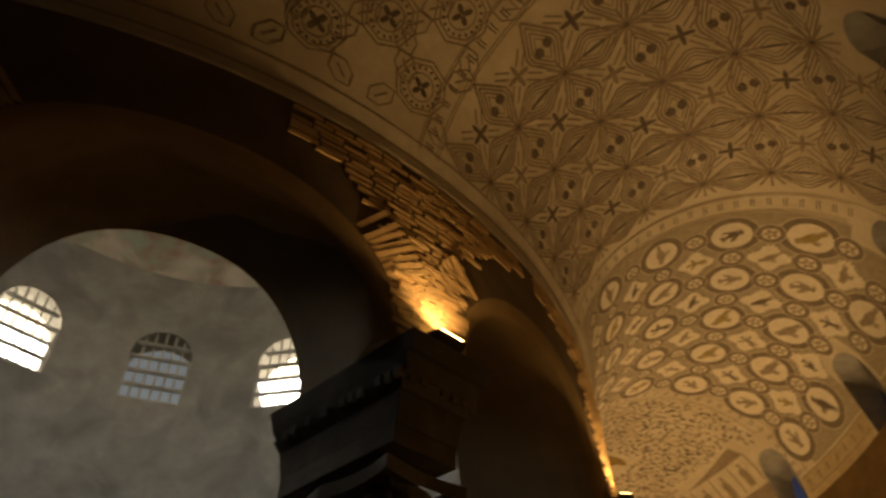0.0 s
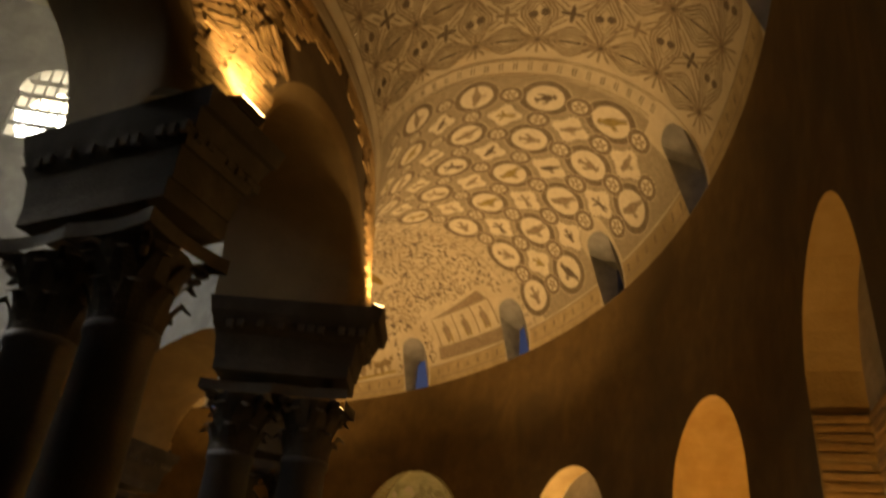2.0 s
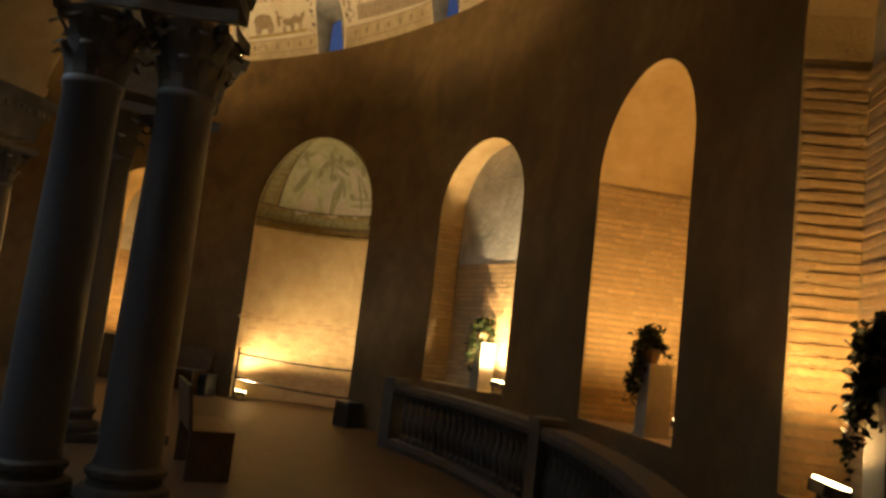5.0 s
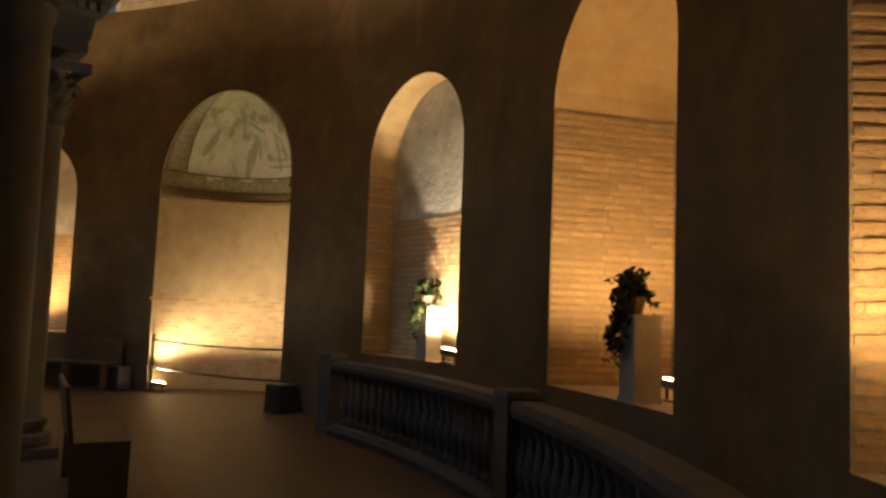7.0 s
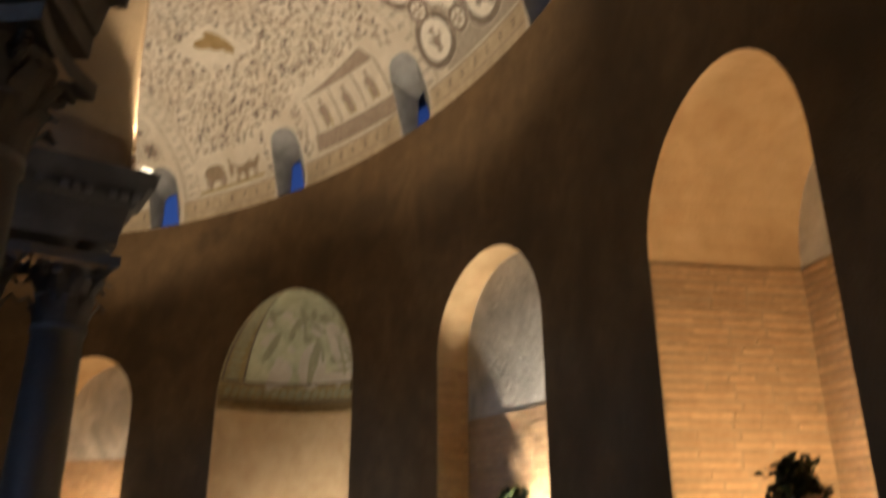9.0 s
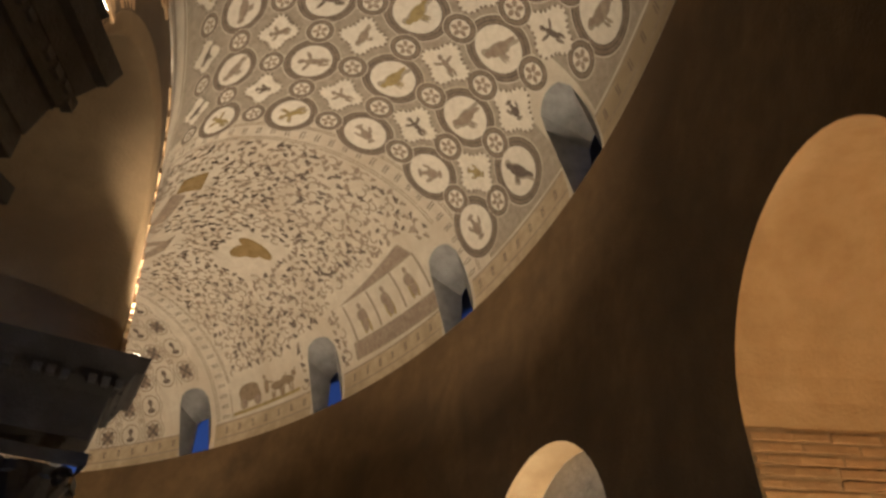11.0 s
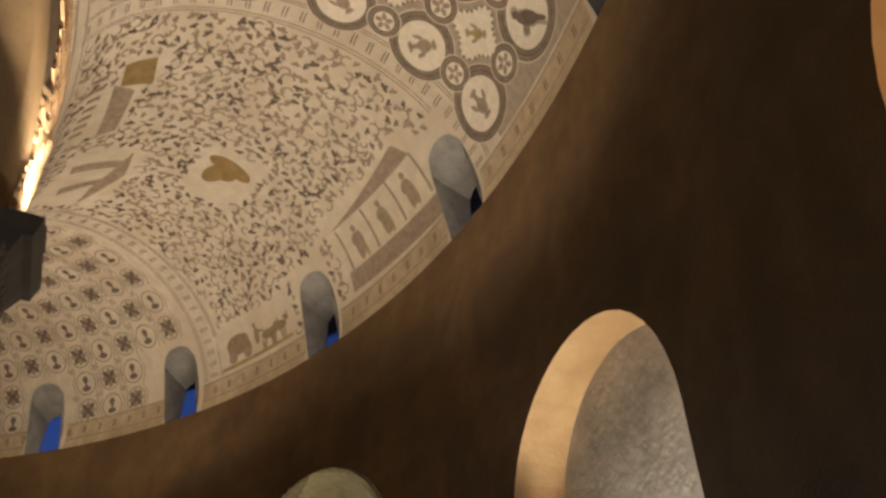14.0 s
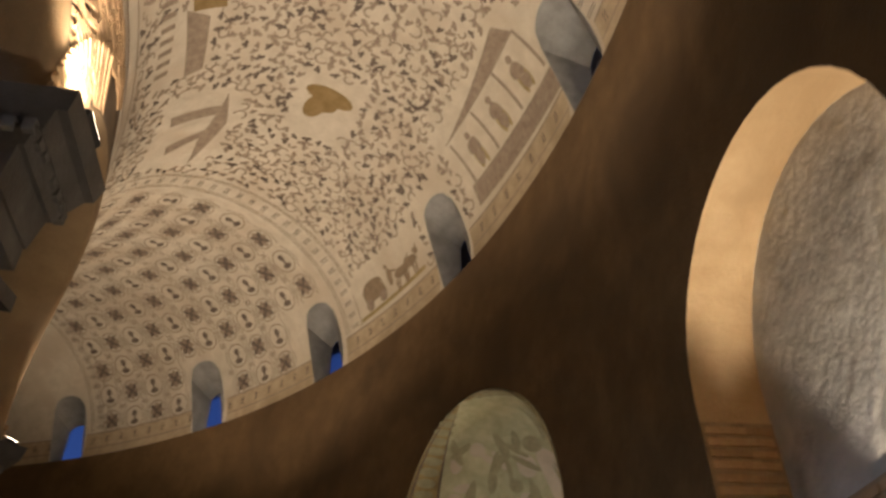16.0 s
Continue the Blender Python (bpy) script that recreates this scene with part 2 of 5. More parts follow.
def at_angle(a, r, z, turn=0):
    """A frame whose x axis points outwards along the radius."""
    return Matrix.Translation(C(a, r, z)) @ Matrix.Rotation(radians(a + turn), 4, "Z")


# ---- floor and ground ----
m = Mesh()
m.grid([[C(a, r, 0) for a in range(-180, 181, 3)] for r in (0.02, 3, 5, 7, 9, R, 14.2)])
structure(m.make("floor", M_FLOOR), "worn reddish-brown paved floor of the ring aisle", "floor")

# ---- ambulatory wall with its niches ----
def arch_xs(w, n=20):
    return [-w * math.cos(math.pi * k / n) for k in range(n + 1)]


wall = Mesh()
edges = []
for key, (mid, half, spring, sill, depth, brick) in NICHES.items():
    w = R * math.sin(radians(half))
    for x in arch_xs(w):
        edges.append((mid + math.degrees(math.asin(x / R)), spring + math.sqrt(max(w * w - x * x, 0)), sill, key))
edges.sort()
cols = []
for i, e in enumerate(edges):
    cols.append(e)
    nxt = edges[(i + 1) % len(edges)]
    gap = (nxt[0] - e[0]) % 360
    if nxt[3] != e[3]:
        k = max(2, int(gap / 1.5))
        cols.append((e[0], 0.0, 0.0, "wall"))
        for j in range(1, k):
            cols.append((e[0] + gap * j / k, 0.0, 0.0, "wall"))
        cols.append((e[0] + gap, 0.0, 0.0, "wall"))
cols.append(cols[0])
for c1, c2 in zip(cols[:-1], cols[1:]):
    if c1[3] != c2[3]:
        continue
    for za, zb in ((c1[1], c2[1]),):
        zz = [0.0, 0.34, 0.67, 1.0]
        wall.grid([[C(c1[0], R, za + (ZS - za) * k) for k in zz], [C(c2[0], R, zb + (ZS - zb) * k) for k in zz]])
    if c1[2] > 0:
        wall.grid([[C(c1[0], R, 0), C(c1[0], R, c1[2])], [C(c2[0], R, 0), C(c2[0], R, c2[2])]])
wall.grid([[C(a, 14.0, 0) for a in range(-180, 181, 3)], [C(a, 14.0, ZS - 0.05) for a in range(-180, 181, 3)]])
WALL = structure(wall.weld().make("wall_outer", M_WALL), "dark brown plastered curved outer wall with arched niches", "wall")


def lerp(a, b, k):
    return a + (b - a) * k


def niche_frame(key):
    mid = NICHES[key][0]
    u = Vector((math.cos(radians(mid)), math.sin(radians(mid)), 0))
    v = Vector((-u.y, u.x, 0))
    return u, v


for key, (mid, half, spring, sill, depth, brick) in NICHES.items():
    u, v = niche_frame(key)
    w = R * math.sin(radians(half))
    if key.startswith("apse") or key == "chancel":
        # half-round apse: wall of a half cylinder, half dome above
        cx = R * math.cos(radians(half))
        m = Mesh()
        segs = 36
        for k in range(segs):
            t0, t1 = math.pi * (k / segs) - math.pi / 2, math.pi * ((k + 1) / segs) - math.pi / 2
            m.grid([[u * (cx + w * math.cos(t)) + v * (w * math.sin(t)) + Vector((0, 0, z)) for z in (0, 1.2, 2.4, spring)] for t in (t0, t1)])
        structure(m.weld().make("apse_wall", M_NICHE, smooth=True), "ochre plastered half-round apse wall over worn brick", "wall")
        m = Mesh()
        rows = []
        for i in range(13):
            e = math.pi / 2 * i / 12
            rows.append([u * (cx + w * math.cos(t) * math.cos(e)) + v * (w * math.sin(t) * math.cos(e)) + Vector((0, 0, spring + w * math.sin(e)))
                         for t in [math.pi * (k / segs) - math.pi / 2 for k in range(segs + 1)]])
        m.grid(rows)
        # the slip between the flat apse mouth and the curved wall
        m.grid([[u * cx + v * x + Vector((0, 0, spring + math.sqrt(max(w * w - x * x, 0)))) for x in arch_xs(w)],
                [u * math.sqrt(R * R - x * x) + v * x + Vector((0, 0, spring + math.sqrt(max(w * w - x * x, 0)))) for x in arch_xs(w)]])
        structure(m.make("apse_half_dome", M_APSE, smooth=True), "pale mosaic half dome of the apse", "ceiling")
        continue
    xs = arch_xs(w)
    front = [u * math.sqrt(R * R - x * x) + v * x for x in xs]
    back = [u * (R + depth) + v * x for x in xs]
    zs = [spring + math.sqrt(max(w * w - x * x, 0)) for x in xs]
    m = Mesh()
    m.grid([[p + Vector((0, 0, z)) for p, z in zip(front, zs)], [p + Vector((0, 0, z)) for p, z in zip(back, zs)]])
    for s in (0, -1):
        m.grid([[front[s] + Vector((0, 0, z)), back[s] + Vector((0, 0, z))] for z in (sill, (sill + spring) / 2, spring)])
    structure(m.make("niche_jamb", M_NICHE), "ochre plastered niche sides and curved soffit", "wall")
    m = Mesh()
    m.grid([[back[i] + Vector((0, 0, sill)) for i in range(len(xs))], [back[i] + Vector((0, 0, zs[i])) for i in range(len(xs))]])
    structure(m.make("niche_back", M_GREY), "rough grey lime-plastered back of the niche", "wall")
    m = Mesh()
    m.grid([[front[i] + Vector((0, 0, sill)) for i in range(len(xs))], [back[i] + Vector((0, 0, sill)) for i in range(len(xs))]])
    structure(m.make("niche_sill", M_MORTAR), "pale stone niche floor", "sill")

# ---- vault with its window slots ----
SLOT_HALF, SLOT_TOP = 1.65, 36.0
m = Mesh()
PH = [0, 3, 7, 12, 18, 24, 30] + list(range(36, 181, 6))
SN = 8


def slot_top(k):
    """Height of a slot's head across its width, k from -1 to 1, in degrees across the vault."""
    return SLOT_TOP * (0.80 + 0.20 * math.sqrt(max(1 - k * k, 0)))


angles = []
for i, s in enumerate(SLOTS):
    for j in range(SN + 1):
        k = -1 + 2 * j / SN
        angles.append((s + SLOT_HALF * k, slot_top(k)))
    nxt = SLOTS[(i + 1) % len(SLOTS)] + (360 if i == len(SLOTS) - 1 else 0)
    gap = nxt - s - 2 * SLOT_HALF
    n = 10
    for j in range(n + 1):
        angles.append((s + SLOT_HALF + gap * j / n, 0.0))
angles.append((SLOTS[0] - SLOT_HALF + 360, slot_top(-1)))
for (a1, p1), (a2, p2) in zip(angles[:-1], angles[1:]):
    if abs(a2 - a1) < 1e-6:
        continue
    if p1 > 0 and p2 > 0:
        m.grid([[V(a1, lerp(p1, 180, k / 24)) for k in range(25)], [V(a2, lerp(p2, 180, k / 24)) for k in range(25)]])
    else:
        m.grid([[V(a1, p) for p in PH], [V(a2, p) for p in PH]])
structure(m.weld().make("ceiling_vault", M_GROUND, smooth=True), "cream mosaic ring vault over the aisle", "ceiling")

for s in SLOTS:
    ins, out = [], []
    for j in range(SN + 1):
        k = -1 + 2 * j / SN
        ins.append(V(s + SLOT_HALF * k, slot_top(k)))
        out.append(C(s + 1.38 * k, 11.47, ZS + 0.64 + 0.10 * math.sqrt(max(1 - k * k, 0))))
    ins = [V(s - SLOT_HALF, 0)] + ins + [V(s + SLOT_HALF, 0)]
    out = [C(s - 1.38, 11.47, ZS + 0.02)] + out + [C(s + 1.38, 11.47, ZS + 0.02)]
    m = Mesh()
    m.grid([ins, out])
    m.grid([[ins[0], ins[-1]], [out[0], out[-1]]])
    win = structure(m.make("window", M_SLOT), "splayed plastered slot window at the foot of the vault", "window")
    m = Mesh()
    m.poly(out)
    pane = m.make("pane", M_BLUEPANE, win, "deep blue window pane")
    pane.visible_shadow = False

# ---- nave arcade, drum and dome ----
m = Mesh()
mi = Mesh()
XS = [-math.cos(math.pi * k / 24) for k in range(25)]
DEG_M = 180 / (math.pi * RO)     # degrees round the ring for a metre on the arcade wall
ROLL = 0.15                      # width of the plaster roll round an arch


def arch_z(k, more=0.0, rise=ARCH_RISE):
    return ARCH_Z + (rise + more) * max(1 - abs(k) ** 2.3, 0) ** (1 / 2.3)


def face_r(z):
    """Radius of the leaning aisle face of the arcade wall."""
    return lerp(RF, RO + 0.008, min(max((z - ARCH_Z) / (ZS - ARCH_Z), 0), 1))


def face_strip(mesh, a1, z1, a2, z2):
    mesh.grid([[C(a, face_r(lerp(z, ZS, k)), lerp(z, ZS, k)) for k in (0, 0.3, 0.6, 1)] for a, z in ((a1, z1), (a2, z2))])


SPANS = list(zip(PIERS, PIERS[1:] + [PIERS[0] + 360]))
for i_, (p1, p2) in enumerate(SPANS):
    lo, hi = arch_feet(p1, p2)
    c, half = (lo + hi) / 2, (hi - lo) / 2
    rise = RISE.get((p1, p2), ARCH_RISE)
    lo_in, hi_in = p1 + 1.0 if (p1, p2) in FEET else lo - 1, p2 - 0.8 if (p1, p2) in FEET else hi + 1
    c_in, half_in = (lo_in + hi_in) / 2, (hi_in - lo_in) / 2
    soff = Mesh()
    for k1, k2 in zip(XS[:-1], XS[1:]):
        w = half + ROLL * DEG_M
        face_strip(m, c + w * k1, arch_z(k1, ROLL, rise), c + w * k2, arch_z(k2, ROLL, rise))
        mi.grid([[C(c_in + half_in * k, RI, z) for z in (arch_z(k, 0, 1.40), ZS, 9.6)] for k in (k1, k2)])
    rows = []
    for k in XS:
        row = [C(lerp(c_in, c, t) + lerp(half_in, half, t) * k, lerp(RI, 7.36, t), arch_z(k, 0, lerp(1.40, rise, t))) for t in (0, 0.35, 0.7, 1)]
        for q in (18, 36, 54, 72, 90):
            o = ROLL * (1 - math.cos(radians(q)))
            z = arch_z(k, o, rise)
            row.append(C(c + (half + o * DEG_M) * k, lerp(7.36, face_r(arch_z(k, ROLL, rise)), math.sin(radians(q))), z))
        rows.append(row)
    soff.grid(rows)
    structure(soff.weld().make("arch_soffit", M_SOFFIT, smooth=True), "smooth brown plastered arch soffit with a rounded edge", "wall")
    nl = arch_feet(*SPANS[(i_ + 1) % len(SPANS)])[0] + (360 if i_ == len(SPANS) - 1 else 0)
    for j in range(4):
        g = ROLL * DEG_M
        face_strip(m, lerp(hi + g, nl - g, j / 4), ARCH_Z, lerp(hi + g, nl - g, (j + 1) / 4), ARCH_Z)
        nxt = SPANS[(i_ + 1) % len(SPANS)]
        nl_in = nxt[0] + 1.0 + (360 if i_ == len(SPANS) - 1 else 0) if nxt in FEET else nl - 1
        b1, b2 = lerp(hi_in, nl_in, j / 4), lerp(hi_in, nl_in, (j + 1) / 4)
        mi.grid([[C(b1, RI, ARCH_Z), C(b1, RI, ZS), C(b1, RI, 9.6)], [C(b2, RI, ARCH_Z), C(b2, RI, ZS), C(b2, RI, 9.6)]])
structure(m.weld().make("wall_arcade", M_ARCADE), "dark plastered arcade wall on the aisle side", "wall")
# drum above, with twelve arched windows
DW, DZ0, DZ1, DOFF = 7.0, 10.72, 11.95, -8
DWR = RI * math.sin(radians(DW))
dr = Mesh()
for c in range(-180, 180, 30):
    for k1, k2 in zip(XS[:-1], XS[1:]):
        a1, a2 = c + DOFF + DW * k1, c + DOFF + DW * k2
        z1, z2 = DZ1 + DWR * math.sqrt(max(1 - k1 * k1, 0)), DZ1 + DWR * math.sqrt(max(1 - k2 * k2, 0))
        mi.grid([[C(a1, RI, z1), C(a1, RI, ZD)], [C(a2, RI, z2), C(a2, RI, ZD)]])
        mi.grid([[C(a1, RI, 9.6), C(a1, RI, DZ0)], [C(a2, RI, 9.6), C(a2, RI, DZ0)]])
        dr.grid([[C(a1, RI, z1), C(a1, 6.9, z1)], [C(a2, RI, z2), C(a2, 6.9, z2)]])
        dr.grid([[C(a1, RI, DZ0), C(a1, 6.9, DZ0)], [C(a2, RI, DZ0), C(a2, 6.9, DZ0)]])
    for s in (-1, 1):
        a = c + DOFF + DW * s
        dr.grid([[C(a, RI, DZ0), C(a, RI, DZ1)], [C(a, 6.9, DZ0), C(a, 6.9, DZ1)]])
    for j in range(4):
        b1, b2 = lerp(c + DOFF + DW, c + DOFF + 30 - DW, j / 4), lerp(c + DOFF + DW, c + DOFF + 30 - DW, (j + 1) / 4)
        mi.grid([[C(b1, RI, 9.6), C(b1, RI, ZD)], [C(b2, RI, 9.6), C(b2, RI, ZD)]])
structure(mi.weld().make("wall_drum", M_DRUM), "pale grey plastered drum wall above the nave arcade", "wall")
structure(dr.weld().make("window_reveal", M_DRUM), "pale plastered reveals of the high windows", "wall")
m = Mesh()
m.grid([[C(a, RI * math.cos(radians(e)), ZD + RI * 0.9 * math.sin(radians(e))) for a in range(-180, 181, 6)] for e in range(0, 91, 6)])
structure(m.make("ceiling_dome", M_FRESCO, smooth=True), "faded red and green frescoed dome", "ceiling")
# outer face of the drum and a lean-to roof over the aisle
m = Mesh()
m.grid([[C(a, 6.92, z) for z in (8.74, DZ0 - 0.1)] for a in range(-180, 181, 6)])
m.grid([[C(a, 6.92, z) for z in (13.2, ZD + 1)] for a in range(-180, 181, 6)])
m.grid([[C(a, 6.92, ZD + 1), C(a, 3.0, 19.6), C(a, 0.05, 20)] for a in range(-180, 181, 6)])
m.grid([[C(a, 6.92, 9.9), C(a, 12.6, 8.4), C(a, 12.6, 8.1)] for a in range(-180, 181, 6)])
structure(m.make("roof", M_BRICK), "brick drum exterior and tiled aisle roof", "roof")

# ---- lattice windows of the drum ----
def drum_window(c):
    win = thing("drum_window", "arched drum window with a pale stone lattice of small panes", "window", "high drum windows")
    win["kind"] = "structure"
    a0 = c + DOFF
    fr = Mesh()
    rows = 5
    hw = DW - 0.3
    top = DZ1 + DWR
    pane = Mesh()
    pts = [C(a0 - hw, 6.05, DZ0)] + [C(a0 + hw * k, 6.05, DZ1 + (DWR - 0.03) * math.sqrt(max(1 - k * k, 0))) for k in XS] + [C(a0 + hw, 6.05, DZ0)]
    pane.poly(pts)
    p = pane.make("pane", M_PANE, win)
    p.visible_shadow = False
    zs = [DZ0 + (top - DZ0) * i / rows for i in range(rows + 1)]
    for z in zs[:-1]:
        k = 1.0 if z <= DZ1 else math.sqrt(max(1 - ((z - DZ1) / DWR) ** 2, 0))
        fr.grid([[C(a0 - hw * k, r, zz) for r, zz in ((5.99, z - 0.04), (5.99, z + 0.04), (6.07, z + 0.04), (6.07, z - 0.04))],
                 [C(a0 + hw * k, r, zz) for r, zz in ((5.99, z - 0.04), (5.99, z + 0.04), (6.07, z + 0.04), (6.07, z - 0.04))]])
    for i in range(7):
        k = -1 + 2 * i / 6
        zt = DZ1 + DWR * math.sqrt(max(1 - k * k, 0))
        a = a0 + hw * k
        fr.grid([[C(a + d, r, DZ0) for r, d in ((6.0, -0.24), (6.0, 0.24), (6.06, 0.24))], [C(a + d, r, zt) for r, d in ((6.0, -0.24), (6.0, 0.24), (6.06, 0.24))]])
    fr.make("lattice", M_LATTICE, win)
    return win


M_DAY = glowing("bright overcast sky beyond the window", (0.78, 0.89, 1.0), 11.0)
for c in range(-180, 180, 30):
    drum_window(c)
    if c == 90:
        continue
    a0 = c + DOFF
    m = Mesh()
    m.grid([[C(a0 + d, 7.25, z) for d in (-10, 0, 10)] for z in (DZ0 - 0.5, DZ1 + 1.2)])
    structure(m.make("backdrop", M_DAY), "pale bright sky beyond the high window", "sky")
    if c % 60 == 0:
        lamp = new("window_daylight", bpy.data.lights.new("window_daylight", "AREA"))
        lamp.data.shape, lamp.data.size, lamp.data.size_y = "RECTANGLE", 1.3, 1.9
        lamp.data.energy, lamp.data.color, lamp.data.spread = 75, (0.36, 0.58, 1.0), radians(95)
        lamp.matrix_world = look(C(a0, 5.9, 11.6), C(a0 + 180, 7.0, 2.0))


# ---- columns, capitals and entablature blocks ----
def leaf(mesh, m, h, w, curl):
    """One acanthus leaf: a ribbed blade that rises, leans out and curls over at the tip."""
    rows = []
    for i in range(6):
        k = i / 5
        z = h * min(k * 1.15, 1.0) - (0.25 * h * max(k - 0.8, 0) / 0.2 if k > 0.8 else 0)
        out = curl * k ** 2.2
        ww = w * (1 - 0.75 * k ** 2)
        rows.append([m @ Vector((out - 0.02 * abs(s), s * ww / 2, z)) for s in (-1, -0.4, 0, 0.4, 1)])
    mesh.grid(rows)


def column(a, r, zcap, shaft_r):
    at = at_angle(a, r, 0)
    col = thing("column", "tall grey granite column with a carved marble capital", "column", "paired nave columns", at)
    I = Matrix.Identity(4)
    b = Mesh()
    b.box(I, shaft_r * 2.9, shaft_r * 2.9, 0.10)
    b.lathe(I, [(shaft_r * 1.40, 0.10), (shaft_r * 1.46, 0.15), (shaft_r * 1.40, 0.21), (shaft_r * 1.16, 0.23), (shaft_r * 1.12, 0.27), (shaft_r * 1.25, 0.30), (shaft_r * 1.25, 0.34), (shaft_r * 1.05, 0.37)], 20)
    b.make("base", M_MARBLE, col)
    s = Mesh()
    z1 = zcap - 0.62
    s.lathe(I, [(shaft_r * 1.07, 0.36), (shaft_r, 0.45), (shaft_r * 1.0, 1.2), (shaft_r * 0.97, 2.0), (shaft_r * 0.90, z1 - 0.08), (shaft_r * 0.98, z1 - 0.06), (shaft_r * 0.98, z1)], 28)
    s.make("shaft", M_GRANITE, col, "grey granite shaft", True)
    c = Mesh()
    c.lathe(I, [(shaft_r * 0.92, z1), (shaft_r * 0.95, z1 + 0.2), (shaft_r * 1.05, z1 + 0.4), (shaft_r * 1.25, z1 + 0.52)], 20)
    for tier, (z, h, curl, off) in enumerate(((z1, 0.26, 0.14, 0), (z1 + 0.16, 0.30, 0.17, 22.5))):
        for k in range(8):
            leaf(c, Matrix.Rotation(radians(45 * k + off), 4, "Z") @ Matrix.Translation((shaft_r * 0.95, 0, z)), h, 0.20, curl)
    for k in range(4):
        q = Matrix.Rotation(radians(45 + 90 * k), 4, "Z")
        sp = [q @ Vector((shaft_r * 1.35 + 0.07 * math.cos(t) * (1 - t / 14), 0, z1 + 0.46 + 0.07 * math.sin(t) * (1 - t / 14))) for t in [i * 0.7 for i in range(12)]]
        c.tube(sp, 0.028, 6)
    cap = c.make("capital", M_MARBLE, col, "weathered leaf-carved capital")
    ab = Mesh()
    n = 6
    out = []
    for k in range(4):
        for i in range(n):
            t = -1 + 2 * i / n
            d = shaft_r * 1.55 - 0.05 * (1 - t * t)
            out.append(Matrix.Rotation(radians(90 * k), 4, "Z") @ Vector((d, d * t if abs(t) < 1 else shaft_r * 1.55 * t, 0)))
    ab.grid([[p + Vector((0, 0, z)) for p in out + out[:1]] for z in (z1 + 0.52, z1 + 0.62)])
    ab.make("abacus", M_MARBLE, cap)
    return col


def ring_block(mesh, r0, r1, half, z0, z1, flare=0.0):
    """A block over a pair of columns: from r0 to r1, 2*half wide, its top wider by flare."""
    n = len(mesh.v)
    for z, f in ((z0, 0.0), (z1, flare)):
        mesh.v += [(r0 - f, -half - f, z), (r1 + f, -half - f, z), (r1 + f, half + f, z), (r0 - f, half + f, z)]
    mesh.f += [(n + 3, n + 2, n + 1, n), (n + 4, n + 5, n + 6, n + 7)] + [(n + i, n + (i + 1) % 4, n + 4 + (i + 1) % 4, n + 4 + i) for i in range(4)]


def entablature(a):
    ob = thing("entablature_block", "weathered moulded marble entablature block on paired columns", "entablature", "entablature blocks", at_angle(a, 0, 0))
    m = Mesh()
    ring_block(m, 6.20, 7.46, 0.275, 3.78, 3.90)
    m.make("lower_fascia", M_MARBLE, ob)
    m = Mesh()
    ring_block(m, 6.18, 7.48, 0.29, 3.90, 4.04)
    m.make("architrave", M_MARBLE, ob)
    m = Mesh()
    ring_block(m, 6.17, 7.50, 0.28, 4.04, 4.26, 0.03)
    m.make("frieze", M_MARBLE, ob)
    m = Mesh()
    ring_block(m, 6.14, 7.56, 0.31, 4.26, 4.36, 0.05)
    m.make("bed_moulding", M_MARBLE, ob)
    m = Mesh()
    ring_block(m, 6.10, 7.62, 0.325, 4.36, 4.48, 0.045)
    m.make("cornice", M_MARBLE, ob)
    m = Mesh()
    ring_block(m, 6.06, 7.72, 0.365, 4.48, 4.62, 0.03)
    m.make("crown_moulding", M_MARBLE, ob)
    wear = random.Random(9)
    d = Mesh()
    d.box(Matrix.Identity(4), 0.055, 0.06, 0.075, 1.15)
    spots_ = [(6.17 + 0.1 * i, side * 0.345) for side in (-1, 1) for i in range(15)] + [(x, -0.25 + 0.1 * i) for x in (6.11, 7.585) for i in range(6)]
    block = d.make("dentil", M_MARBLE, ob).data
    ob.children[-1].matrix_basis = pose(6.17, -0.345, 4.31)
    for x, y in spots_[1:]:
        if wear.random() > 0.12:
            o = new("dentil", block)
            o.parent = ob
            o.matrix_basis = pose(x, y, 4.30 + wear.uniform(0, 0.02))
    return ob


first = None
for a in PIERS:
    for r, rad in ((7.16, 0.23), (6.46, 0.226)):
        column(a, r, 3.78, rad)
    if first is None:
        first = entablature(a)
    else:
        copy_thing(first, at_angle(a, 0, 0))


# ---- lamps ----
def ledge_lamp(a):
    """A small floodlight on the aisle side of an entablature block, turned up at the vault."""
    ob = thing("ledge_lamp", "small lit floodlight standing on the entablature ledge", "lamp", "ledge floodlights", at_angle(a, 7.65, 4.62))
    m = Mesh()
    m.box(Matrix.Translation((0, 0, 0.0)), 0.10, 0.16, 0.02)
    m.box(Matrix.Translation((0, 0, 0.02)), 0.03, 0.03, 0.05)
    m.make("bracket", M_BLACK, ob)
    m = Mesh()
    m.box(pose(0, 0, 0.07, 0, 14, 0), 0.12, 0.24, 0.07, 1.15)
    housing = m.make("housing", M_BLACK, ob)
    m = Mesh()
    m.box(pose(0.02, 0, 0.142, 0, 14, 0), 0.11, 0.22, 0.012)
    m.make("lens", M_LAMP, housing, "glowing lens")
    return ob


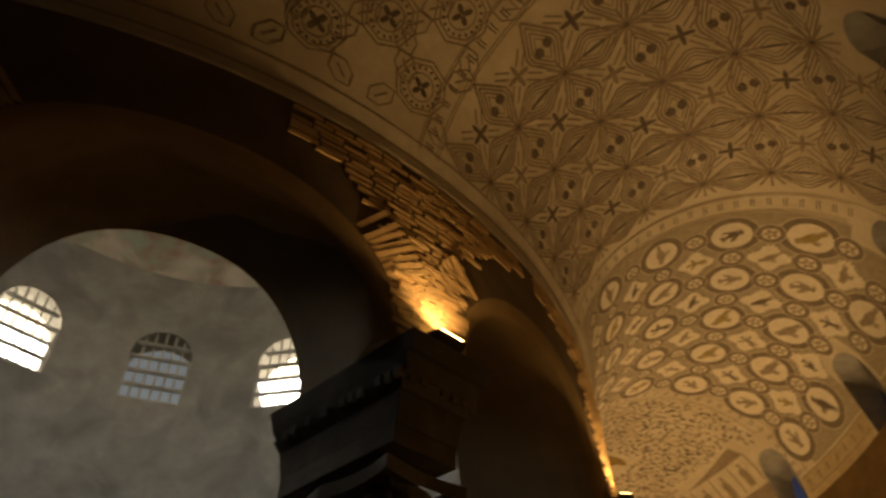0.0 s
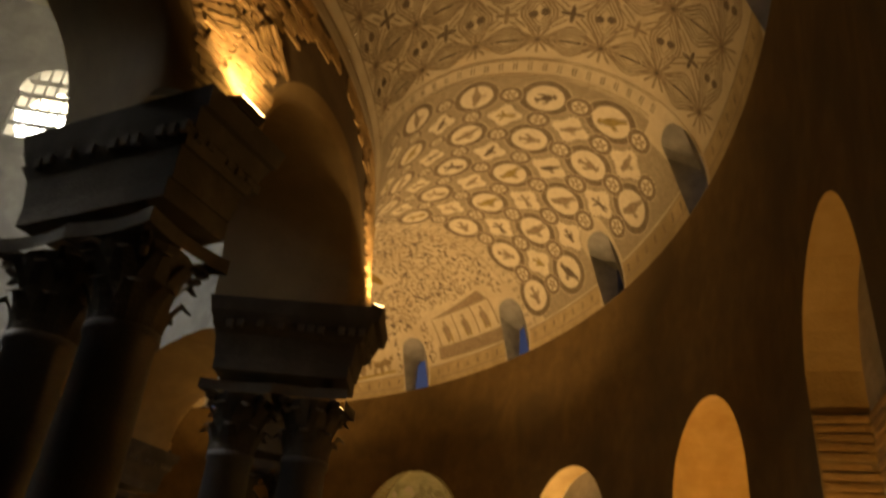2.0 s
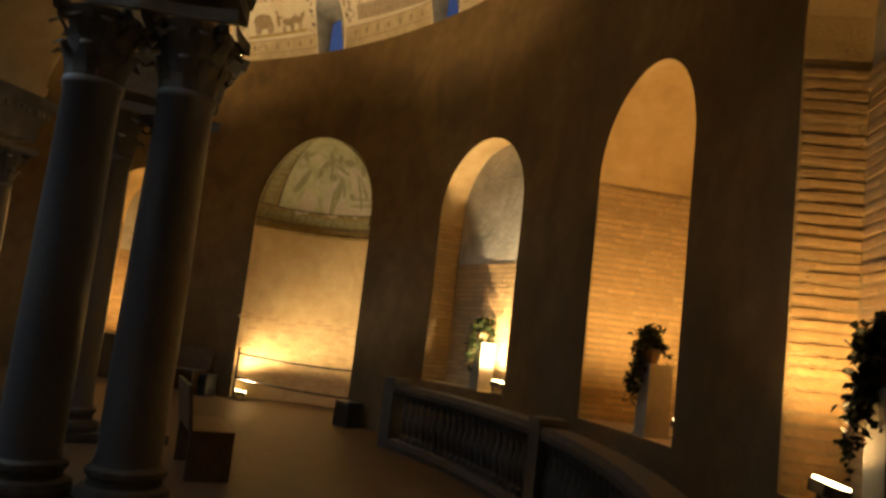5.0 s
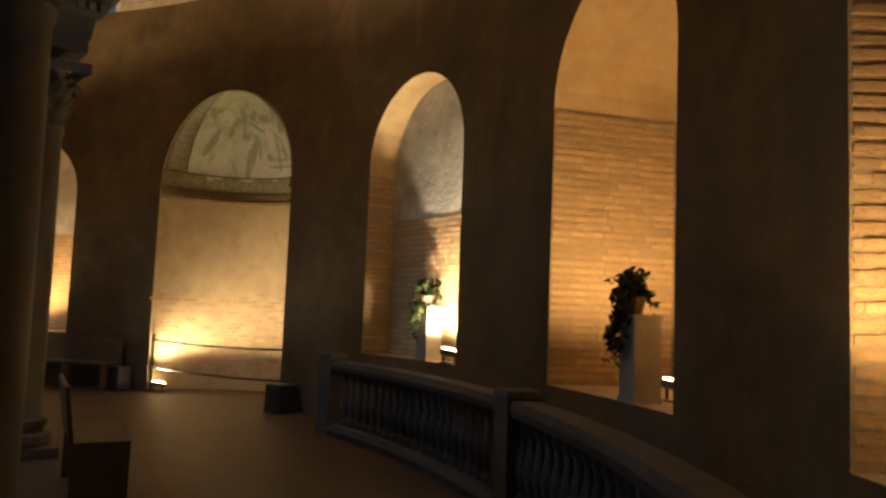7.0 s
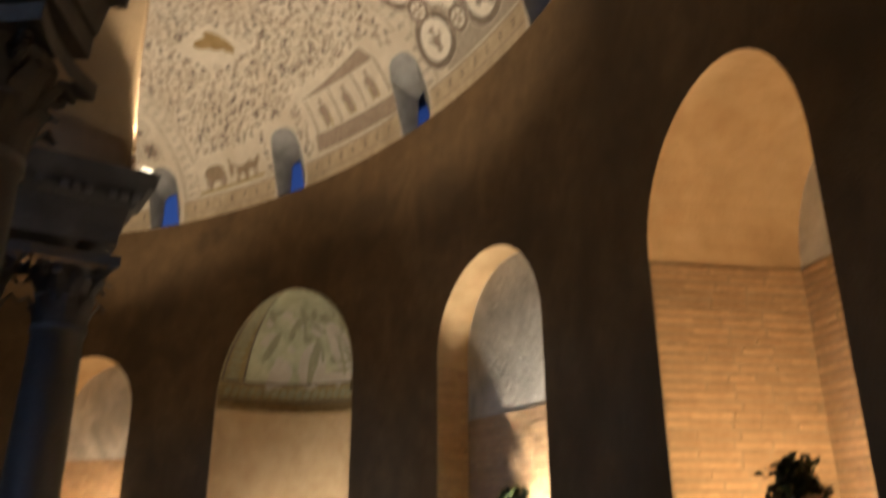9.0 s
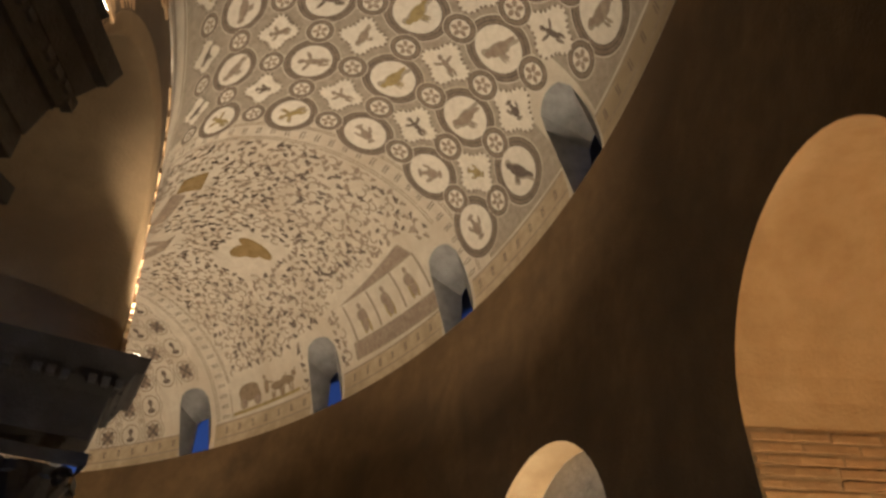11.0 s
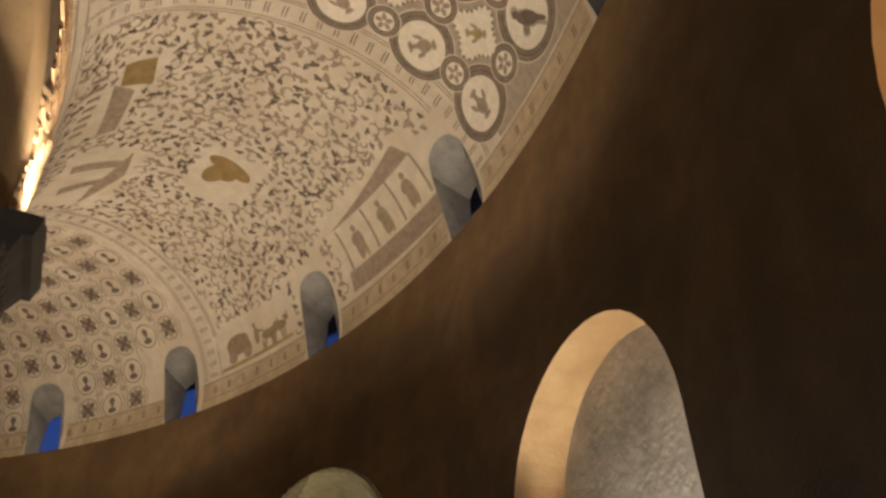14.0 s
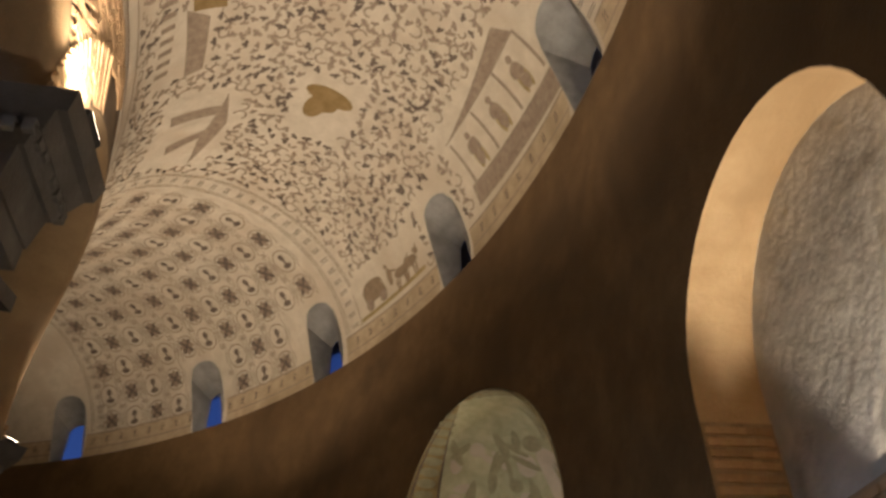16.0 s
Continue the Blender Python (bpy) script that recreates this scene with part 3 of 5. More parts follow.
LEDGE_W, NICHE_W = 112, 190
for a in PIERS:
    if -80 < a < 30:
        ledge_lamp(a)
        if a < -30:
            spot("ledge_light", C(a, 7.66, 4.80), C(a, 8.3, 8.6), LEDGE_W, 128, LEDGE, 0.05, 0.6)
        else:
            spot("ledge_light", C(a, 7.68, 4.80), C(a, 9.1, 8.7), LEDGE_W * 3.5, 133, LEDGE, 0.05, 0.45)


def niche_lamp(key, x, y, watts, aim=(0.55, 0.12, 1.3), cone=172):
    """A lit floodlight on a niche floor, x metres along the wall from the niche's middle, y metres in from the wall line."""
    mid, half, spring, sill, depth, brick = NICHES[key]
    fr = Matrix.Translation(C(mid, R, sill)) @ Matrix.Rotation(radians(mid), 4, "Z")
    ob = thing("floodlight", "small lit floodlight on the niche floor", "lamp", "niche floodlights", fr @ pose(y, x, 0, 0, 0, 0))
    m = Mesh()
    m.box(Matrix.Identity(4), 0.10, 0.22, 0.015)
    for s in (-1, 1):
        m.box(pose(0, s * 0.108, 0, 0, 0, 0), 0.02, 0.012, 0.14)
    m.make("bracket", M_BLACK, ob)
    m = Mesh()
    m.box(pose(0, 0, 0.09, 0, 14, 0), 0.12, 0.20, 0.06, 1.1)
    housing = m.make("housing", M_BLACK, ob)
    m = Mesh()
    m.box(pose(0.015, 0, 0.152, 0, 14, 0), 0.11, 0.20, 0.014)
    m.make("lens", M_LAMP, housing, "glowing lens")
    e = fr @ Vector((y - 0.02, x, 0.26))
    t = fr @ (Vector((y - 0.02, x, 0.26)) + Vector((aim[1], aim[0], aim[2])))
    spot("niche_light", e, t, watts, cone, WARM if key not in ("n2", "apse") else SOFTWARM, 0.05, 0.6)


niche_lamp("n2", -0.80, 0.04, NICHE_W * 2.8, (0.42, 0.25, 1.5), 146)
niche_lamp("n3", -0.30, 0.42, NICHE_W * 1.0, (0.12, 0.05, 1.2), 168)
niche_lamp("n4", 0.35, 0.01, NICHE_W * 0.5, (-0.10, 0.20, 1.5), 165)
niche_lamp("m2", -0.29, 0.02, NICHE_W * 1.1)
niche_lamp("m3", 0.0, 0.40, NICHE_W * 0.6)
niche_lamp("apse", 1.32, -0.03, NICHE_W * 2.5, (-0.85, 0.5, 1.9), 116)


# ---- the entrance door behind the walker ----
u, v = niche_frame("entrance")
mid, half, spring, sill, depth, brick = NICHES["entrance"]
door = thing("door", "dark wooden double entrance door, closed", "door", "", Matrix.Translation(u * (R + depth - 0.08)) @ Matrix.Rotation(radians(mid), 4, "Z"))
door["kind"] = "structure"
for s in (-1, 1):
    m = Mesh()
    m.box(pose(0, s * 0.56, 0.02), 0.06, 1.08, 2.5)
    leaf_ob = m.make("door_leaf", M_WOOD, door)
    m = Mesh()
    m.box(pose(-0.06, s * 0.12, 1.05), 0.05, 0.03, 0.16)
    m.make("handle", M_IRON, leaf_ob)


# ---- apse: mosaic half dome, frieze and barrier ----
AP_MID, AP_HALF, AP_SPRING = NICHES["apse"][:3]
AU, AV = niche_frame("apse")
AW = R * math.sin(radians(AP_HALF))
AC = R * math.cos(radians(AP_HALF))


def D(t, e, lift=0.012):
    """A point of the apse's half dome: t across in degrees, e up in degrees."""
    t, e = radians(t), radians(e)
    w = AW - lift
    return AU * (AC + w * math.cos(t) * math.cos(e)) + AV * (w * math.sin(t) * math.cos(e)) + Vector((0, 0, AP_SPRING + w * math.sin(e)))


def dome_blob(mesh, t, e, rt, re, tilt=0, lift=0.014):
    n = 14
    c, s = math.cos(radians(tilt)), math.sin(radians(tilt))
    rows = []
    for k in (0.02, 0.5, 1.0):
        rows.append([D(t + (rt * math.cos(q) * c - re * math.sin(q) * s) * k / max(math.cos(radians(e)), 0.3), e + (rt * math.cos(q) * s + re * math.sin(q) * c) * k, lift)
                     for q in [2 * math.pi * i / n for i in range(n + 1)]])
    mesh.grid(rows)


ap = thing("apse_mosaic", "cream and olive figured mosaic in the apse half dome", "mosaic")
ap["kind"] = "structure"
m = Mesh()
m.grid([[D(t, e) for t in range(-90, 91, 5)] for e in (0, 4, 8, 12)])
m.make("garland_band", M_OLIVE, ap, "olive garland band at the foot")
m = Mesh()
for s in (-1, 1):
    m.grid([[D(s * (90 - k), e) for k in (0, 6, 12, 17)] for e in range(12, 90, 4)])
m.make("garland_arch", M_OLIVE, ap, "olive garland round the mouth")
m = Mesh()
for i in range(34):
    dome_blob(m, -85 + 5.1 * i, 6, 2.0, 3.2, 30, 0.02)
for s in (-1, 1):
    for i in range(14):
        dome_blob(m, s * 81.5, 15 + 5 * i, 4.2, 2.0, 0, 0.02)
m.make("garland_fruit", M_FOLD, ap, "grey-green leaves and fruit")
m = Mesh()
for e in (0.6, 11.6):
    m.grid([[D(t, e + d, 0.021) for t in range(-90, 91, 5)] for d in (0, 1.2)])
for s in (-1, 1):
    for d0 in (1.0, 16.0):
        m.grid([[D(s * (90 - d0 - d), e, 0.021) for d in (0, 1.4)] for e in range(12, 90, 3)])
m.make("garland_edge", M_DARK, ap, "dark lines along the garland")
rnd = random.Random(5)
m = Mesh()
for t, e, a, b, q in ((0, 34, 9, 20, 0), (-26, 26, 8, 15, -12), (28, 24, 9, 15, 14), (-48, 20, 6, 9, -20), (50, 19, 7, 9, 25), (0, 16, 26, 4, 0)):
    dome_blob(m, t, e, a, b, q)
for k in range(26):
    dome_blob(m, rnd.uniform(-66, 66), rnd.uniform(12, 62), rnd.uniform(1.5, 5), rnd.uniform(1.5, 6), rnd.uniform(-50, 50), 0.015)
m.make("pale_robe", M_GROUND, ap, "pale robed shapes")
m = Mesh()
for k in range(26):
    dome_blob(m, rnd.uniform(-66, 66), rnd.uniform(16, 62), rnd.uniform(0.8, 2.2), rnd.uniform(3, 11), rnd.uniform(-60, 60), 0.018)
m.make("olive_fold", M_FOLD, ap, "olive folds and foliage")
m = Mesh()
for t, e, a, b, q in ((2, 30, 1.4, 15, 8), (-4, 36, 1.2, 10, -6), (-24, 24, 1.4, 10, -14), (-30, 28, 1.2, 9, -24), (30, 22, 1.4, 11, 10), (25, 26, 1.0, 9, 22), (0, 20, 14, 1.1, 0),
                      (0, 25, 12, 1.0, 4), (-14, 13, 10, 1.2, -4), (-60, 34, 2.5, 12, -20), (58, 36, 2.5, 12, 22), (-14, 48, 1.6, 7, 40), (16, 50, 1.6, 7, -40), (0, 56, 5, 4, 0), (-27, 44, 3, 3, 0), (29, 42, 3, 3, 0)):
    dome_blob(m, t, e, a, b, q, 0.02)
m.make("dark_drapery", M_FOLD, ap, "grey-olive folds and outlines")
m = Mesh()
prof = [(0.0, -0.17), (0.035, -0.17), (0.05, -0.12), (0.03, -0.09), (0.03, 0.0), (0.0, 0.0)]
m.grid([[AU * (AC + (AW - d) * math.cos(t)) + AV * ((AW - d) * math.sin(t)) + Vector((0, 0, AP_SPRING + z)) for d, z in prof] for t in [math.pi * k / 40 - math.pi / 2 for k in range(41)]])
m.make("string_course", M_BARE, ap, "worn brown moulded string course")

bar = thing("barrier", "two thin dark rails across the apse mouth", "barrier", "", Matrix.Translation(AU * (AC + 0.06)))
for z in (0.40, 0.86):
    m = Mesh()
    m.tube([AV * (AW * k) + Vector((0, 0, z - 0.035 * (1 - k * k))) for k in [-1 + i / 8 for i in range(17)]], 0.017, 8)
    m.make("rail", M_IRON, bar)
for s in (-1, 1):
    m = Mesh()
    m.lathe(Matrix.Translation(AV * (s * (AW - 0.03))), [(0.09, 0), (0.09, 0.02), (0.02, 0.03), (0.02, 0.92), (0.03, 0.94), (0.0, 0.97)], 12)
    m.make("post", M_IRON, bar)


def floor_box(a, r, w, h, d):
    ob = thing("loudspeaker", "small black box loudspeaker on the floor by the wall", "loudspeaker", "floor boxes", at_angle(a, r, 0))
    m = Mesh()
    m.box(Matrix.Identity(4), d, w, h, 0.97)
    cabinet = m.make("cabinet", M_BLACK, ob)
    m = Mesh()
    m.box(pose(-d / 2 - 0.006, 0, 0.04), 0.012, w * 0.84, h * 0.8)
    m.make("grille", M_IRON, cabinet)


floor_box(9.6, 11.0, 0.36, 0.40, 0.3)
floor_box(-10.0, 11.0, 0.36, 0.40, 0.3)


def pew(m4, length, label):
    ob = thing("bench", label, "bench", "wooden benches", m4)
    b = Mesh()
    b.box(pose(0, 0, 0.42), 0.40, length, 0.035)
    b.make("seat", M_WOOD, ob)
    b = Mesh()
    b.box(pose(0.2, 0, 0.44, 0, 8, 0), 0.03, length, 0.42)
    b.make("backrest", M_WOOD, ob)
    for s in (-1, 1):
        b = Mesh()
        b.box(pose(0, s * (length / 2 - 0.03), 0), 0.40, 0.045, 0.42)
        b.make("side_panel", M_WOOD, ob)


pew(at_angle(13.0, 10.85, 0), 1.3, "dark wooden bench standing against the curved wall")
pew(Matrix.Translation((6.45, -4.05, 0)) @ Matrix.Rotation(radians(150), 4, "Z"), 1.1, "dark wooden bench beside the columns")


# ---- balustrade before the niches ----
BAL_R = 10.55
bal = thing("balustrade", "dark carved stone balustrade along the wall", "balustrade")
A0, A1 = -20.3, -64.0


def ring_rail(name, r0, r1, z0, z1):
    m = Mesh()
    sec = [(r0, z0), (r0 - 0.02, (z0 + z1) / 2), (r0, z1), (r1, z1), (r1 + 0.02, (z0 + z1) / 2), (r1, z0), (r0, z0)]
    m.grid([[C(lerp(A0, A1, i / 60), r, z) for r, z in sec] for i in range(61)])
    m.poly([C(A0, r, z) for r, z in sec[:-1]])
    m.poly([C(A1, r, z) for r, z in sec[:-1]])
    return m.make(name, M_MARBLE, bal)


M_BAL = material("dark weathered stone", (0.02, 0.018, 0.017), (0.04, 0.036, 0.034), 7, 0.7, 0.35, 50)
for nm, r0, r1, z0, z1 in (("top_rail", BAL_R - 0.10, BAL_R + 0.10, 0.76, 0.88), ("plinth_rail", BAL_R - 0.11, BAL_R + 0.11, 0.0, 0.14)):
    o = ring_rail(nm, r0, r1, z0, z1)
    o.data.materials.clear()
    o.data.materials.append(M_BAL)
bm = Mesh()
bm.lathe(Matrix.Identity(4), [(0.055, 0), (0.055, 0.06), (0.03, 0.09), (0.055, 0.20), (0.062, 0.28), (0.03, 0.44), (0.026, 0.50), (0.05, 0.54), (0.055, 0.62)], 10)
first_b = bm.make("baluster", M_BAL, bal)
first_b.matrix_basis = at_angle(A0 - 1.4, BAL_R, 0.14)
nb = 46
for i in range(1, nb):
    o = new("baluster", first_b.data)
    o.parent = bal
    o.matrix_basis = at_angle(lerp(A0 - 1.4, A1 + 1, i / (nb - 1)), BAL_R, 0.14)
for a in (A0 + 0.4, (A0 + A1) / 2, A1 - 0.4):
    m = Mesh()
    m.box(at_angle(a, BAL_R, 0), 0.26, 0.26, 0.90)
    m.box(at_angle(a, BAL_R, 0.90), 0.30, 0.30, 0.05, 0.9)
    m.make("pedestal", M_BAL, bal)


# ---- plinths and trailing plants on the niche floors ----
def planter(a, r, z, seed):
    rnd = random.Random(seed)
    pl = thing("plinth", "tall narrow white-painted plinth on the niche floor", "plinth", "niche plinths", at_angle(a, r, z))
    m = Mesh()
    m.box(Matrix.Identity(4), 0.24, 0.24, 0.03)
    m.make("base", M_STONE, pl)
    m = Mesh()
    m.box(Matrix.Translation((0, 0, 0.03)), 0.22, 0.22, 0.58)
    m.make("body", M_STONE, pl)
    m = Mesh()
    m.box(Matrix.Translation((0, 0, 0.61)), 0.235, 0.235, 0.03)
    m.make("cap", M_STONE, pl)
    pt = thing("potted_plant", "dark leafy bouquet in a small pot on the plinth", "plant", "niche plants", at_angle(a, r, z + 0.64))
    m = Mesh()
    m.lathe(pose(-0.06, 0.02, 0), [(0.07, 0), (0.10, 0.11), (0.11, 0.11), (0.11, 0.13), (0.09, 0.125)], 14)
    m.make("pot", M_WOOD, pt)
    m = Mesh()
    stem = Mesh()
    for s in range(52):
        q = rnd.uniform(0, 2 * math.pi)
        lift = rnd.uniform(-0.10, 0.20)
        reach = rnd.uniform(0.06, 0.17) * (1.0 if lift > 0 else 1.15)
        if s % 3 == 0:
            q = math.pi + rnd.uniform(-0.9, 0.5)
            lift, reach = rnd.uniform(-0.50, -0.15), rnd.uniform(0.13, 0.18)
        pts = []
        for k in range(6):
            t = k / 5
            pts.append(Vector((-0.05 + math.cos(q) * reach * t, 0.02 + math.sin(q) * reach * t, 0.11 + (lift + 0.10) * t - 0.10 * t * t + 0.06 * math.sin(math.pi * t))))
        stem.tube(pts, 0.003, 4)
        for p in pts[1:]:
            for _ in range(4):
                c = p + Vector((rnd.gauss(0, 0.022), rnd.gauss(0, 0.022), rnd.gauss(0, 0.022)))
                w = rnd.uniform(0.014, 0.032)
                e = Euler((rnd.uniform(-1, 1), rnd.uniform(-1, 1), rnd.uniform(0, 6.28))).to_matrix()
                m.poly([c + e @ Vector(x) * w for x in ((-1, 0, 0), (-0.35, -0.85, 0.2), (0.5, -0.6, 0.1), (1.3, 0, -0.2), (0.5, 0.6, 0.1), (-0.35, 0.85, 0.2))])
    stem.make("stalk", M_WOOD, pt)["kind"] = "stuff"
    o = m.make("foliage", M_LEAF, pt, "dense dark green leaves")


planter(-24.1, 11.38, 0.93, 1)
planter(-43.6, 11.40, 0.90, 2)
planter(-61.5, 11.40, 0.90, 3)


# ---- mosaics of the vault ----
MPD = math.pi / 180


def on_vault(a, p, x, y, lift):
    """A point x metres along the ring and y metres across the vault from (a, p)."""
    pp = p + y * 31.0
    r = RC + VA * math.cos(radians(p))
    return V(a + x / (r * MPD), pp, lift)


def blob(mesh, a, p, rx, ry, lift, x=0.0, y=0.0, tilt=0.0, n=14, rings=(0.03, 0.55, 1.0)):
    c, s = math.cos(radians(tilt)), math.sin(radians(tilt))
    mesh.grid([[on_vault(a, p, x + (rx * math.cos(q) * c - ry * math.sin(q) * s) * k, y + (rx * math.cos(q) * s + ry * math.sin(q) * c) * k, lift)
                for q in [2 * math.pi * i / n for i in range(n + 1)]] for k in rings])


def ring(mesh, a, p, r0, r1, lift, n=24, lobes=0, amp=0.0):
    mesh.grid([[on_vault(a, p, r * math.cos(q) * (1 + amp * math.cos(lobes * q)), r * math.sin(q) * (1 + amp * math.cos(lobes * q)), lift)
                for q in [2 * math.pi * i / n for i in range(n + 1)]] for r in (r0, r1)])


def stroke(mesh, a, p, pts, w, lift):
    rows = []
    for i, (x, y) in enumerate(pts):
        x0, y0 = pts[max(i - 1, 0)]
        x1, y1 = pts[min(i + 1, len(pts) - 1)]
        d = math.hypot(x1 - x0, y1 - y0) or 1
        nx, ny = -(y1 - y0) / d * w / 2, (x1 - x0) / d * w / 2
        rows.append([on_vault(a, p, x + nx, y + ny, lift), on_vault(a, p, x - nx, y - ny, lift)])
    mesh.grid(rows)


def line(x0, y0, x1, y1, n=5):
    return [(lerp(x0, x1, i / n), lerp(y0, y1, i / n)) for i in range(n + 1)]


def sheet(mesh, a0, a1, p0, p1, lift):
    na, np_ = max(2, int(abs(a1 - a0) / 0.8)), max(2, int(abs(p1 - p0) / 3))
    mesh.grid([[V(lerp(a0, a1, i / na), lerp(p0, p1, j / np_), lift) for j in range(np_ + 1)] for i in range(na + 1)])


def clear(a, p, margin=0.6):
    """True away from the window slots."""
    return all(abs(a - s) > SLOT_HALF + margin or p > SLOT_TOP + 6 for s in SLOTS)


def panel(name, label):
    return structure(new(name), label, "mosaic")


def finish(layers, parent):
    for nm, (mesh, mat, label) in layers.items():
        if mesh.v:
            o = mesh.make(nm, mat, parent, label)
            o["kind"] = "stuff"


def figure(mesh, a, p, s, kind, tilt, lift):
    """A small plain bird, sprig, vessel or standing shape."""
    def part(x, y, rx, ry, t=0):
        c, q = math.cos(radians(tilt)), math.sin(radians(tilt))
        blob(mesh, a, p, rx * s, ry * s, lift, (x * c - y * q) * s, (x * q + y * c) * s, t + tilt, 9, (0.04, 1.0))
    if kind == 0:
        part(0, 0, 0.55, 0.26, 20), part(0.52, 0.28, 0.17, 0.15), part(-0.6, -0.2, 0.34, 0.1, 25), part(0.05, -0.38, 0.05, 0.22), part(0.2, -0.36, 0.05, 0.2)
    elif kind == 1:
        part(0, -0.1, 0.17, 0.5), part(0, 0.5, 0.14, 0.15), part(-0.34, 0.16, 0.3, 0.08, -25), part(0.34, 0.2, 0.3, 0.08, 30), part(-0.14, -0.6, 0.08, 0.25, 10), part(0.16, -0.6, 0.08, 0.25, -14)
    elif kind == 2:
        for k in range(4):
            part(0.34 * math.cos(k * 1.57 + 0.4), 0.34 * math.sin(k * 1.57 + 0.4), 0.32, 0.13, math.degrees(k * 1.57 + 0.4))
        part(0, 0, 0.12, 0.12)
    else:
        part(0, -0.1, 0.26, 0.3), part(0, 0.28, 0.10, 0.2), part(0, 0.5, 0.22, 0.07), part(0, -0.5, 0.2, 0.08), part(-0.34, 0.1, 0.07, 0.2, 20), part(0.34, 0.1, 0.07, 0.2, -20)


rnd = random.Random(11)
BASE_P, TOP_P = 13.0, 168.0
# panel joints round the ring
JOINTS = [-127.5, -99.5, -71.2, -45.4, -17.2, 12.3, 41.5, 71]

# borders at the springings and between the panels
bd = panel("mosaic_border", "pale banded mosaic borders with dark paired dashes")
lay = {"border_lines": (Mesh(), M_MID, ""), "border_dashes": (Mesh(), M_DARK, "")}
lay["border_field"] = (Mesh(), M_BORDER, "tan border ground")
a = -130.0
while a < 75:
    if clear(a + 0.25, 5, 0.3):
        lay["border_field"][0].grid([[V(a + d, p, 0.004) for p in (0, 4, 8, 12.6)] for d in (0, 0.5)])
        for p, w in ((4.0, 0.7), (12.2, 0.7)):
            lay["border_lines"][0].grid([[V(a, p, 0.006), V(a, p + w, 0.006)], [V(a + 0.5, p, 0.006), V(a + 0.5, p + w, 0.006)]])
        if int(a * 2) % 3 == 0:
            for d in (0.08, 0.26):
                lay["border_dashes"][0].grid([[V(a + d + k, p, 0.007) for p in (6.4, 8.4, 10.4)] for k in (0, 0.07 + 0.03 * rnd.random())])
    for p, w in ((TOP_P, 0.8), (175, 0.8)):
        lay["border_lines"][0].grid([[V(a, p, 0.006), V(a, p + w, 0.006)], [V(a + 0.5, p, 0.006), V(a + 0.5, p + w, 0.006)]])
    a += 0.5
for j in JOINTS:
    for d in (-1.0, -0.8, 0.75, 1.0):
        p = BASE_P + 1
        while p < TOP_P:
            if clear(j + d, p, 0.15):
                lay["border_lines"][0].grid([[V(j + d, p, 0.006), V(j + d, p + 3, 0.006)], [V(j + d + 0.09, p, 0.006), V(j + d + 0.09, p + 3, 0.006)]])
            p += 3
    p = BASE_P + 2
    while p < TOP_P:
        if clear(j, p, 0.3):
            for d in (0, 1.1):
                lay["border_dashes"][0].grid([[V(j - 0.42, p + d, 0.007), V(j, p + d + 0.15, 0.007), V(j + 0.42, p + d, 0.007)], [V(j - 0.42, p + d + 0.4, 0.007), V(j, p + d + 0.55, 0.007), V(j + 0.42, p + d + 0.4, 0.007)]])
        p += 5.6
finish(lay, bd)

# linked roundels with birds, sprigs and standing shapes
md = panel("mosaic_roundels", "mosaic of linked white roundels on grey-brown ground")
L = {"ground": (Mesh(), M_SOFT, ""), "band": (Mesh(), M_BAND, ""), "white_field": (Mesh(), M_WHITE, ""), "dark_band": (Mesh(), M_DARK, ""), "light_band": (Mesh(), M_GROUND, ""), "motif": (Mesh(), M_MID, ""), "motif_dark": (Mesh(), M_DARK, ""), "motif_olive": (Mesh(), M_OLIVE, ""), "motif_soft": (Mesh(), M_SOFT, "")}


def motif(a, p, s):
    kind, tilt = rnd.choice((0, 0, 0, 1, 3)), rnd.uniform(-40, 40)
    figure(L["motif_soft"][0], a, p, s * 1.12, kind, tilt + rnd.uniform(-14, 14), 0.0155)
    figure(rnd.choice([L["motif"][0], L["motif"][0], L["motif_dark"][0], L["motif_olive"][0]]), a, p, s, kind, tilt, 0.017)


